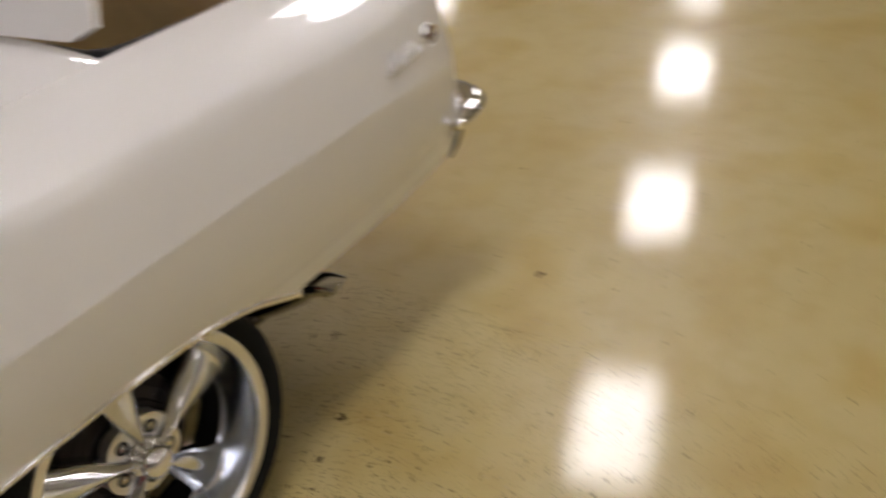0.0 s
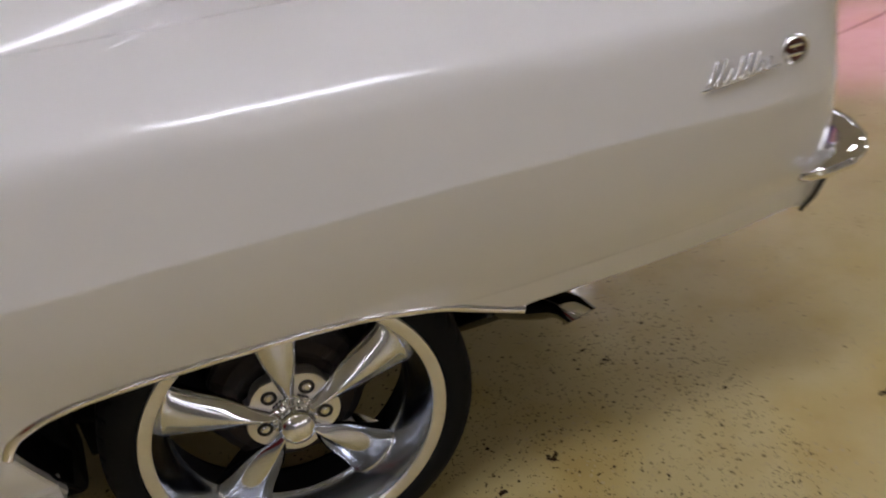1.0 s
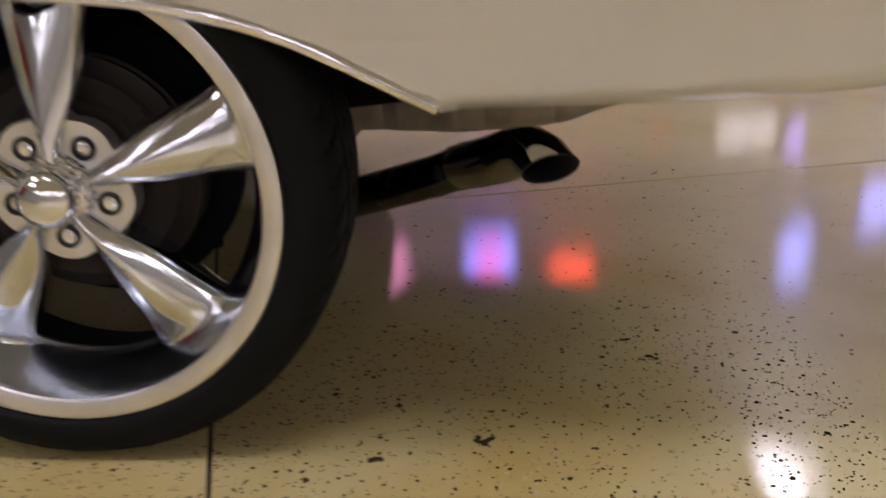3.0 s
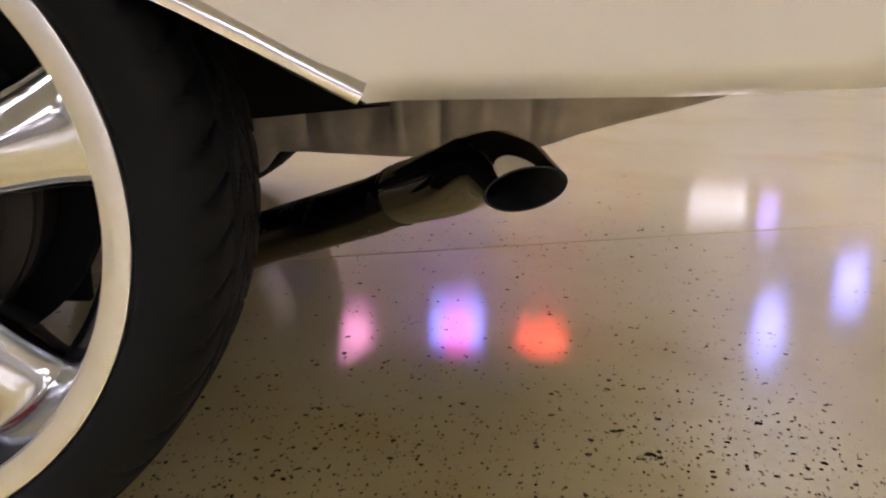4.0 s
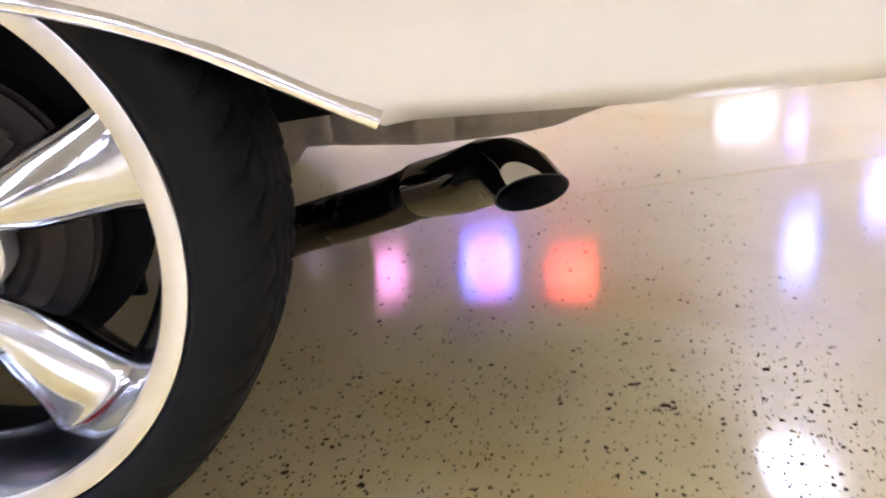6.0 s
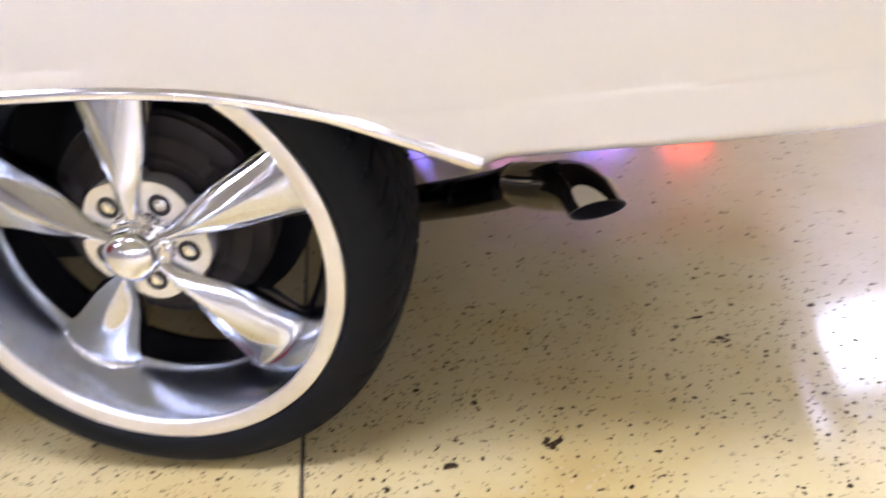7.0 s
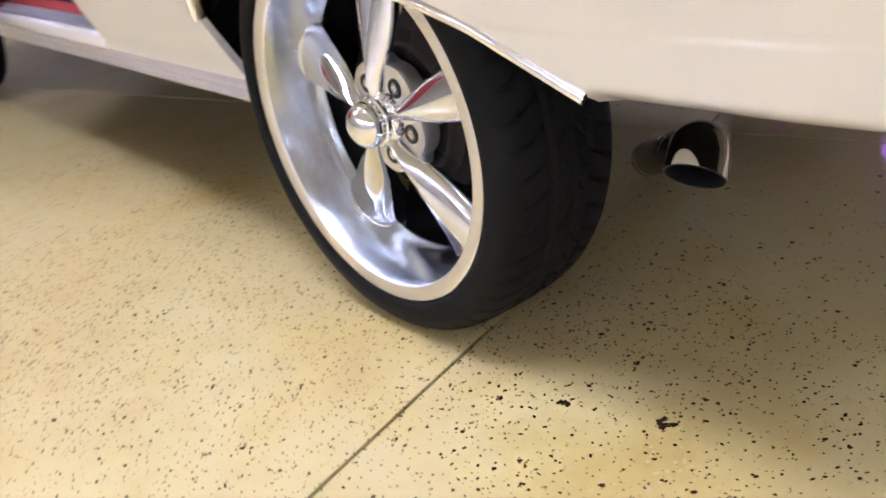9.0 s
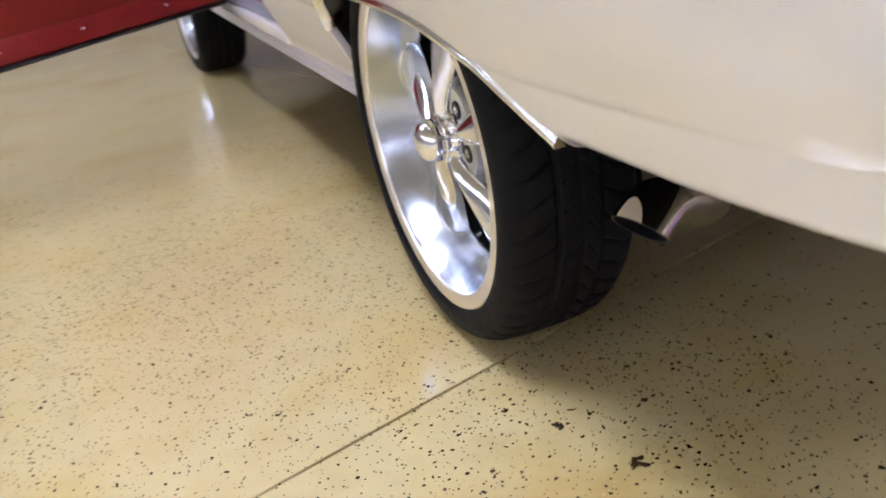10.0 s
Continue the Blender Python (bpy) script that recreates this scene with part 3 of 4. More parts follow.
    for s in range(3):
        bm = bmesh.new()
        a = radians(40 + 120 * s)
        box(bm, (-0.012, 0.0425, -0.006), (0.012, 0.0475, 0.006), 0.002, 1, Matrix.Translation((0.115 * math.cos(a), 0, 0.115 * math.sin(a))) @ Matrix.Rotation(-a, 4, "Y"))
        part("drum_boss", bm, RUST, wheel)
    bm = bmesh.new()
    vs = lathe(bm, [(0.13, 0.04), (0.13, 0.185), (0.15, 0.185)], 64)
    part("backing_plate", bm, BLACK, wheel, "black backing plate")
    return wheel


wheel = build_wheel()
wheel.parent = car
wheel.location = (0, 0, HUB)


def clone(ob, m):
    o = ob.copy()
    scene.collection.objects.link(o)
    o.matrix_basis = m
    for c in ob.children:
        k = c.copy()
        scene.collection.objects.link(k)
        k.parent = o
    return o


clone(wheel, pose(-0.145, 2 * CY, HUB, 0, 0, 180))
clone(wheel, pose(-2.92, 0.0, HUB, 0, 0, 0))
clone(wheel, pose(-3.065, 2 * CY, HUB, 0, 0, 180))
bm = bmesh.new()
tube(bm, [(0, 0.12, HUB), (0, 0.60, HUB), (0, 0.66, HUB), (0, 0.96, HUB), (0, 1.02, HUB), (0, 1.50, HUB)], [0.038, 0.038, 0.12, 0.12, 0.038, 0.038], 24)
part("rear_axle", bm, BLACK, car, "black rear axle")

for z in (0.475, 0.502):
    bm = bmesh.new()
    box(bm, (0.086, 0.136, z - 0.006), (0.098, 0.150, z + 0.006), 0.002, 1)
    part("shock_bolt", bm, CHROME, car, "bright suspension bolt", smooth=False)
bm = bmesh.new()
tube(bm, [(0.092, 0.165, 0.30), (0.092, 0.165, 0.42), (0.092, 0.165, 0.43), (0.092, 0.160, 0.60)], [0.020, 0.020, 0.028, 0.028], 16)
part("shock_absorber", bm, BLACK, car, "black shock absorber")

# unseen arm and coil added to darken what shows between the spokes
bm = bmesh.new()
tube(bm, [(-0.62, 0.34, 0.290), (-0.30, 0.29, 0.262), (0.02, 0.25, 0.245)], [0.034, 0.036, 0.040], 16)
part("control_arm", bm, BLACK, car, "added black arm shape darkening the view through the wheel")
bm = bmesh.new()
coil = [(0.06 + 0.055 * math.cos(a), 0.34 + 0.055 * math.sin(a), 0.27 + 0.20 * a / (12 * math.pi)) for a in np.linspace(0, 12 * math.pi, 120)]
tube(bm, coil, [0.008] * len(coil), 8)
part("coil_spring", bm, BLACK, car, "added black coil shape darkening the view through the wheel")
# unseen box added to block light under the car
bm = bmesh.new()
box(bm, (-0.95, 0.36, 0.17), (-0.40, 0.72, 0.30), 0.05, 4)
part("muffler", bm, BLACK, car, "added dark box that darkens the floor under the car")

# ---- exhaust ----
bm = bmesh.new()
pts = [(0.16, 0.40, 0.158), (0.24, 0.325, 0.205), (0.315, 0.250, 0.250), (0.395, 0.192, 0.287), (0.440, 0.168, 0.306), (0.472, 0.148, 0.324)]
tube(bm, pts, [0.0285] * 6, 28)
pipe = part("exhaust_pipe", bm, PIPE, car, "dull dark steel exhaust pipe", angle=60)
# the tip runs out level and turns down at its end, where it is cut off square to the bend
bm = bmesh.new()
n = 48
MOUTH, MOUTH_N, TIP_R = Vector((0.579, -0.019, 0.3665)), Vector((0.195, -0.675, -0.711)).normalized(), 0.0335
axis = [Vector(p) for p in ((0.470, 0.150, 0.322), (0.4765, 0.142, 0.3265), (0.487, 0.127, 0.3320), (0.502, 0.104, 0.3410), (0.520, 0.076, 0.3535), (0.537, 0.049, 0.3670), (0.552, 0.026, 0.3765), (0.5655, 0.006, 0.3765))]


def tip_ring(c, d, r):
    side = d.cross(Vector((0, 0, 1))).normalized()
    top = side.cross(d)
    return [c + r * (math.cos(2 * math.pi * k / n) * side + math.sin(2 * math.pi * k / n) * top) for k in range(n)]


rows, lining = [], []
for i, p in enumerate(axis):
    d = (axis[min(i + 1, 7)] - axis[max(i - 1, 0)]).normalized()
    f = (0, 0, 0, 0.04, 0.12, 0.28, 0.52, 0.80)[i]
    d = (d.lerp(MOUTH_N, f)).normalized()
    rad = (0.0295, 0.0306, 0.0312, 0.0316, 0.0322, 0.0328, 0.0332, 0.0335)[i]
    rows.append(tip_ring(p, d, rad))
    if i > 2:
        lining.append(tip_ring(p, d, rad - 0.0022))
rows.append(tip_ring(MOUTH - MOUTH_N * 0.0008, MOUTH_N, TIP_R))
lip = [tip_ring(MOUTH - MOUTH_N * 0.0008, MOUTH_N, TIP_R), tip_ring(MOUTH, MOUTH_N, TIP_R - 0.0006), tip_ring(MOUTH, MOUTH_N, TIP_R - 0.0016), tip_ring(MOUTH - MOUTH_N * 0.0008, MOUTH_N, TIP_R - 0.0022)]
grid(bm, rows, closed=True)
tip = part("exhaust_tip", bm, TIP, pipe, "turned-down mirror-polished exhaust tip", angle=50)
bm = bmesh.new()
vs = grid(bm, lining + lip[::-1], closed=True)
cap(bm, vs[0])
part("tip_lining", bm, SOOT, pipe, "sooty lining of the exhaust tip")
bm = bmesh.new()
tube(bm, [(0.464, 0.156, 0.318), (0.468, 0.152, 0.321), (0.472, 0.148, 0.324)], [0.0294, 0.0306, 0.0300], 28)
part("weld_bead", bm, PIPE, pipe, "dark weld bead")

# ---- crinkled sheet metal behind the quarter panel ----
bm = bmesh.new()
rows = []
for k in range(141):
    x = 0.27 + 0.55 * k / 140
    low = float(cubic((0.20, 0.285, 0.312, 0.45, 0.60, 0.66, 0.82), (0.298, 0.305, 0.331, 0.327, 0.338, 0.356, 0.400), x))
    fold = 0.45 * sum(a * math.exp(-((x - c) / w) ** 2) for c, w, a in ((0.345, 0.010, 0.016), (0.372, 0.006, -0.008), (0.415, 0.012, 0.014), (0.452, 0.005, -0.010), (0.498, 0.006, 0.014), (0.545, 0.015, -0.008), (0.602, 0.007, 0.018), (0.628, 0.006, -0.008))) + 0.003 * math.sin(x * 38)
    skew = 0.006 * math.sin(x * 61 + 1.0)
    rows.append([(x, 0.349 + fold * 0.5, low), (x, 0.343 + fold * 0.4, low + 0.004), (x, 0.341 + fold * 0.6, low + 0.012), (x + skew, 0.334 + fold, low + 0.035), (x + 1.5 * skew, 0.332 + fold * 0.9, low + 0.06), (x, 0.330, low + 0.10), (x, 0.322, 0.52)])
grid(bm, rows)
thick(bm, 0.006)
part("drop_off_panel", bm, SHEET, car, "creased bare metal boot side panel", angle=50)
bm = bmesh.new()
box(bm, (0.22, 0.36, 0.42), (0.96, 1.32, 0.48), 0.03, 2)
box(bm, (-0.62, 0.32, 0.395), (0.50, 1.30, 0.56), 0.02, 2)
# unseen black sheet added to hide the tan lining from the floor below
box(bm, (0.26, 0.16, 0.474), (1.02, 1.46, 0.492), 0.004, 1)
box(bm, (-3.3, 0.12, 0.30), (-0.50, 1.50, 0.405), 0.02, 2)
# low rails added to keep light off the floor under the car
box(bm, (-2.50, 0.24, 0.205), (-0.55, 0.34, 0.31), 0.015, 2)
box(bm, (-2.50, 1.28, 0.205), (-0.55, 1.38, 0.31), 0.015, 2)
# unseen black plate added so the exhaust tip mirrors dark
box(bm, (0.46, 0.0, 0.462), (0.96, 0.20, 0.474))
part("underbody", bm, BLACK, car, "black underbody")

# black block added to darken the gap ahead of the rear tyre
bm = bmesh.new()
box(bm, (-0.62, 0.13, 0.19), (-0.41, 0.30, 0.50), 0.02, 2)
part("frame_kick_up", bm, BLACK, car, "added black block darkening the gap ahead of the rear wheel")
# black sheet added behind the wheel: it stands in for the under-car shade
bm = bmesh.new()
box(bm, (-0.42, 0.276, 0.16), (0.10, 0.288, 0.44), 0.004, 1)
part("inner_fender", bm, BLACK, car, "added black sheet standing in for shade behind the rear wheel")
bm = bmesh.new()
box(bm, (-0.61, 0.025, 0.352), (-0.59, 0.20, 0.96), 0.004, 1)
part("inner_panel", bm, BLACK, car, smooth=False)

# ---- rocker, sill and doorway ----
SILLX0, SILLX1 = -2.10, JAMB
bm = bmesh.new()
rows = []
for x in np.linspace(-2.42, -0.424, 60):
    rows.append([(float(x), y, z) for y, z in ((0.030, 0.300), (0.010, 0.3005), (0.002, 0.304), (-0.004, 0.312), (-0.001, 0.318), (-0.006, 0.324), (-0.002, 0.331), (-0.005, 0.338), (0.000, 0.345), (0.004, 0.347), (0.030, 0.347))])
vs = grid(bm, rows)
cap(bm, vs[0])
cap(bm, vs[-1])
rocker = part("rocker_moulding", bm, ROCKER, car, "ribbed bright rocker moulding", angle=25)
mirrored(rocker, "rocker_moulding")
bm = bmesh.new()
box(bm, (SILLX0, -0.012, 0.347), (SILLX1, 0.040, 0.385), 0.008, 3)
part("sill", bm, PAINT, car, "white painted door sill")
bm = bmesh.new()
box(bm, (SILLX0, 0.002, 0.3855), (SILLX1 + 0.004, 0.060, 0.393), 0.002, 2)
sill_plate = part("sill_plate", bm, GREYTRIM, car, "ribbed grey door sill plate", smooth=False)
for k in range(9):
    bm = bmesh.new()
    box(bm, (SILLX0 + 0.03, 0.006 + 0.0056 * k, 0.392), (SILLX1 - 0.03, 0.0085 + 0.0056 * k, 0.3955))
    part("rib", bm, GREYTRIM, sill_plate, smooth=False)
bm = bmesh.new()
box(bm, (SILLX0, 0.060, 0.350), (SILLX1 + 0.02, 1.44, 0.396), 0.006, 2)
part("carpet", bm, CARPET, car, "red cabin carpet", smooth=False)
bm = bmesh.new()
box(bm, (-1.72, 0.215, 0.385), (-1.10, 0.735, 0.60), 0.05, 4)
box(bm, (-1.20, 0.215, 0.50), (-1.02, 0.735, 1.12), 0.06, 4)
seat = part("front_seat", bm, RED, car, "red vinyl bucket seat")
mirrored(seat, "front_seat")
bm = bmesh.new()
rows = []
for z in np.linspace(0.388, 1.04, 20):
    rows.append([(JAMB, side_y(JAMB, float(z)) + 0.002, float(z)), (JAMB + 0.004, 0.05, float(z)), (JAMB + 0.02, 0.19, float(z))])
grid(bm, rows)
thick(bm, 0.004)
part("door_jamb", bm, PAINT, car, "white door jamb")
bm = bmesh.new()
box(bm, (JAMB + 0.02, 0.16, 0.385), (-0.62, 0.19, 1.03), 0.01, 2)
part("rear_side_trim", bm, RED, car, "red vinyl rear side panel")

# open driver's door, hinged at its front edge
HINGE = Vector((-2.10, -0.03, 0.0))
DOOR_LEN = 1.02


def door_pt(along, across, z, a=radians(-57)):
    return (HINGE.x + along * math.cos(a) - across * math.sin(a), HINGE.y + along * math.sin(a) + across * math.cos(a), z)


bm = bmesh.new()
rows = []
for x in np.linspace(0, DOOR_LEN, 24):
    rows.append([door_pt(float(x), side_y(-1.5, float(z)) + 0.03, float(z)) for z in np.linspace(0.372, 1.05, 40)])
grid(bm, rows)
thick(bm, 0.02)
door = part("door", bm, PAINT, car, "open white driver's door", angle=50)
bm = bmesh.new()
rows = []
for x in np.linspace(0.01, DOOR_LEN - 0.01, 24):
    rows.append([door_pt(float(x), a, z) for a, z in ((0.075, 0.386), (0.100, 0.387), (0.112, 0.395), (0.112, 0.455), (0.107, 0.462), (0.112, 0.470), (0.110, 0.70), (0.118, 0.72), (0.112, 0.76), (0.105, 1.03), (0.06, 1.04))])
vs = grid(bm, rows)
part("door_card", bm, RED, door, "dark red vinyl door card", angle=40)
bm = bmesh.new()
rows = [[door_pt(float(x), a, z) for a, z in ((-0.01, 0.374), (0.06, 0.373), (0.108, 0.376), (0.113, 0.381), (0.106, 0.387), (0.0, 0.392))] for x in np.linspace(0, DOOR_LEN, 8)]
vs = grid(bm, rows, closed=True)
cap(bm, vs[0])
cap(bm, vs[-1])
part("door_edge", bm, SEAL, door, "black door weatherstrip", angle=40)
for x in (0.30, 0.62, 0.90):
    bm = bmesh.new()
    c = Vector(door_pt(x, 0.113, 0.43))
    bmesh.ops.create_uvsphere(bm, u_segments=10, v_segments=6, radius=0.006, matrix=Matrix.Translation(c))
    part("card_screw", bm, CHROME, door, "chrome trim screw")

# ---- front fender, hood, roof and glass: seen little, closing the car ----
FX = -2.92


def front_zb(x):
    d = abs(x - FX)
    return 0.345 if d > 0.42 else 0.345 + 0.21 * (1 - (d / 0.42) ** 2.6) ** 0.5


bm = bmesh.new()
grid(bm, panel_rows(np.linspace(-3.68, -2.11, 110), front_zb))
thick(bm, 0.004)
fender = part("front_fender", bm, PAINT, car, "white front fender", angle=50)
mirrored(fender, "front_fender")
bm = bmesh.new()
grid(bm, panel_rows(np.linspace(-2.095, JAMB - 0.004, 60), lambda x: 0.36))
thick(bm, 0.02)
far_door = part("far_door", bm, PAINT, car, "closed white passenger door", angle=50)
far_door.data.transform(Matrix.Translation((0, 2 * CY, 0)) @ Matrix.Scale(-1, 4, (0, 1, 0)))
far_door.data.flip_normals()
bm = bmesh.new()
rows = []
for x in np.linspace(-3.70, -2.0, 30):
    rows.append([(float(x), y, TOP - 0.03 + 0.05 * (1 - ((y - CY) / 0.75) ** 2) - 0.10 * max(0, (-3.3 - x) / 0.4) ** 2) for y in np.linspace(0.10, 2 * CY - 0.10, 24)])
grid(bm, rows)
thick(bm, 0.006)
part("hood", bm, PAINT, car, "white hood", angle=50)
bm = bmesh.new()
box(bm, (-3.74, 0.05, 0.42), (-3.66, 2 * CY - 0.05, 0.98), 0.03, 3)
part("front_panel", bm, BLACK, car, "dark grille panel")
bm = bmesh.new()
box(bm, (-3.86, -0.10, 0.44), (-3.74, 2 * CY + 0.10, 0.58), 0.04, 4)
part("front_bumper", bm, CHROME, car, "chrome front bumper")


def roof_pt(x, f):
    """Roof and pillars: f runs from the near gutter (0) to the far one (1)."""
    crown = float(cubic((-1.75, -1.35, -0.8, -0.25, 0.15, 0.35), (1.10, 1.335, 1.385, 1.36, 1.20, 1.075), x))
    half = float(cubic((-1.75, -1.35, -0.3, 0.35), (0.68, 0.60, 0.58, 0.66), x))
    y = CY + half * (2 * f - 1)
    return (x, y, crown - 0.035 * (2 * f - 1) ** 2)


bm = bmesh.new()
grid(bm, [[roof_pt(float(x), f) for f in np.linspace(0, 1, 24)] for x in np.linspace(-1.36, -0.20, 30)])
thick(bm, 0.012)
part("roof", bm, PAINT, car, "white hardtop roof", angle=50)


def back_pt(g, f):
    """Rear window: g from its foot to the roof, f across the car."""
    half = 0.612 - 0.050 * g
    bow = 1 - (2 * f - 1) ** 2
    return (0.0 - 0.40 * g + 0.05 * bow * (1 - 0.4 * g), CY + half * (2 * f - 1), 1.082 + 0.26 * g ** 0.9 + 0.022 * bow)


bm = bmesh.new()
grid(bm, [[back_pt(g, f) for f in np.linspace(0, 1, 30)] for g in np.linspace(0, 1, 14)])
thick(bm, 0.005)
backlight = part("rear_window", bm, GLASS, car, "tinted rear window", angle=60)
bm = bmesh.new()
edge = [back_pt(g, 0) for g in np.linspace(1, 0, 12)] + [back_pt(0, f) for f in np.linspace(0.02, 0.98, 24)] + [back_pt(g, 1) for g in np.linspace(0, 1, 12)]
tube(bm, edge, [0.008] * len(edge), 10)
part("window_trim", bm, CHROME, backlight, "chrome rear window trim")
bm = bmesh.new()
grid(bm, [[roof_pt(float(x), f) for f in np.linspace(0.03, 0.97, 20)] for x in np.linspace(-1.99, -1.37, 16)])
thick(bm, 0.005)
part("windscreen", bm, GLASS, car, "tinted windscreen", angle=60)
# rear pillar between the side window and the rear window, flowing into the quarter panel
bm = bmesh.new()
rows = []
for k in range(25):
    g = k / 24
    row = []
    for i in range(25):
        f = i / 24
        x = (-0.55 - 0.10 * g) * (1 - f) + (0.015 - 0.415 * g) * f
        z = 1.047 + 0.283 * g ** 0.95 + 0.030 * (1 - g) * f ** 2
        y = 0.070 + 0.160 * g ** 0.8 + (0.130 - 0.105 * g) * f ** 1.6
        row.append((x, y, z))
    if k == 0:
        rows.append([(x + 0.01 * i / 24, y - 0.012, z - 0.035) for i, (x, y, z) in enumerate(row)])
    rows.append(row)
grid(bm, rows)
thick(bm, 0.006)
pillar = part("rear_pillar", bm, PAINT, car, "white rear roof pillar", angle=60)
mirrored(pillar, "rear_pillar")
bm = bmesh.new()
grid(bm, [[(-1.02 + (0.45 - 0.08 * g) * f, 0.125 + 0.11 * g, 1.075 + 0.25 * g) for f in np.linspace(0, 1, 12)] for g in np.linspace(0, 1, 8)])
thick(bm, 0.005)
part("quarter_window", bm, GLASS, car, "tinted rear side window", angle=60)
# belt panel between side and cabin
bm = bmesh.new()
grid(bm, [[(float(x), y, top_z(float(x)) - d) for y, d in ((0.115, 0.0), (0.15, 0.006), (0.20, 0.03))] for x in np.linspace(JAMB, 0.24, 20)])
thick(bm, 0.005)
belt = part("belt_panel", bm, PAINT, car, angle=60)
mirrored(belt, "belt_panel")

# ---- boot: opening, lining, open lid ----
bm = bmesh.new()
rows = []
for x in np.linspace(0.27, 1.08, 24):
    zt = top_z(float(x))
    rows.append([(float(x), y, zt - d) for y, d in ((0.112, 0.0), (0.135, 0.003), (0.150, 0.016), (0.152, 0.035))])
grid(bm, rows)
thick(bm, 0.004)
deck = part("deck_edge", bm, PAINT, car, angle=50)
mirrored(deck, "deck_edge")
bm = bmesh.new()
tube(bm, [(0.322, 2 * CY - 0.22, 1.036), (0.322, CY, 1.050), (0.322, 0.35, 1.038), (0.324, 0.22, 1.032), (0.345, 0.176, 1.030), (0.40, 0.165, 1.026), (0.98, 0.165, 0.985), (1.01, 0.19, 0.98), (1.015, 0.50, 0.975)], [0.013] * 9, 12)
part("boot_seal", bm, SEAL, car, "black boot weatherstrip")
# black strip stands in for the shadow in the gap below the lid
bm = bmesh.new()
box(bm, (0.290, 0.150, 0.990), (0.392, 2 * CY - 0.150, 1.006), 0.004, 1)
part("boot_gutter", bm, SEAL, car, "black strip standing in for shade in the boot gap", smooth=False)
bm = bmesh.new()
ring = [[(0.30, 0.165, z), (1.015, 0.165, z - d), (1.015, 1.455, z - d), (0.30, 1.455, z)] for z, d in ((1.015, 0.055), (0.75, 0.0), (0.50, 0.0))]
vs = grid(bm, ring, closed=True)
cap(bm, vs[-1])
thick(bm, 0.006)
part("boot_lining", bm, TAN, car, "tan boot lining", smooth=False)
bm = bmesh.new()
LID_A = radians(68)
rows = []
for i in range(25):
    s = 0.80 * i / 24
    row = []
    for k in range(25):
        f = k / 24
        y = 0.105 + (2 * CY - 0.21) * f
        edge = min(f, 1 - f) * (2 * CY - 0.21)
        cut = 0.03 * max(0.0, 1 - edge / 0.03) ** 2
        ss = max(s, cut)
        bow = 0.02 * (1 - (2 * f - 1) ** 2) + 0.02 * math.sin(math.pi * i / 24)
        row.append((0.275 + ss * math.cos(LID_A) - bow * math.sin(LID_A), y, 1.085 + ss * math.sin(LID_A) + bow * math.cos(LID_A)))
    rows.append(row)
grid(bm, rows)
thick(bm, 0.022)
part("boot_lid", bm, PAINT, car, "open white boot lid", angle=50)
bm = bmesh.new()
rows = []
for y in np.linspace(0.112, 2 * CY - 0.112, 40):
    c = 1 - ((float(y) - CY) / 0.71) ** 2
    lift = 0.030 * (2 * c - c * c)
    rows.append([(x + 0.05 * c * (1 if x < 0.1 else 0.2), float(y), top_z(x) + z + lift) for x, z in ((-0.40, -0.001), (-0.20, -0.001), (-0.06, -0.001), (0.0, -0.001), (0.06, -0.001), (0.14, -0.001), (0.20, -0.001), (0.275, -0.002), (0.294, -0.008), (0.300, -0.03), (0.300, -0.06))])
grid(bm, rows)
thick(bm, 0.004)
part("rear_cowl", bm, PAINT, car, "white panel below the rear window", angle=50)

# ---- tail: rear panel, bumper, valance ----
bm = bmesh.new()
rows = []
for z in np.linspace(0.60, 0.985, 16):
    row = []
    for k in range(41):
        f = k / 40
        y = -0.035 + (2 * CY + 0.07) * f
        row.append((1.093 + 0.03 * (1 - (2 * f - 1) ** 4), y, float(z)))
    rows.append(row)
grid(bm, rows)
thick(bm, 0.006)
part("tail_panel", bm, PAINT, car, "white tail panel", angle=50)
bm = bmesh.new()
plan = [(1.000, -0.080), (1.006, -0.088), (1.025, -0.093), (1.075, -0.090), (1.104, -0.074), (1.122, -0.050), (1.132, -0.010), (1.134, 0.07), (1.130, 0.40), (1.128, CY)]
plan += [(x, 2 * CY - y) for x, y in reversed(plan[:-1])]
lows = [0.026, 0.036, 0.040, 0.041, 0.042, 0.046] + [0.052] * (len(plan) - 12) + [0.046, 0.042, 0.041, 0.040, 0.036, 0.026]
rows = []
for i, (x, y) in enumerate(plan):
    a, b = Vector(plan[max(i - 1, 0)]), Vector(plan[min(i + 1, len(plan) - 1)])
    d = (b - a).normalized()
    out = Vector((d.y, -d.x))
    h = lows[i]
    zc = 0.604 - 0.004 * max(0, 4 - min(i, len(plan) - 1 - i))
    rows.append([(x + 0.018 + out.x * o, y + out.y * o, zc + 0.50 * h * k) for o, k in ((-0.020, 0.8), (0.004, 1.0), (0.020, 0.92), (0.028, 0.6), (0.020, 0.25), (0.030, 0.0), (0.028, -0.45), (0.014, -0.92), (-0.006, -1.0), (-0.022, -0.7))])
vs = grid(bm, rows, closed=True)
cap(bm, vs[0])
cap(bm, vs[-1])
part("rear_bumper", bm, CHROME, car, "wraparound chrome rear bumper", angle=50)
bm = bmesh.new()
rows = []
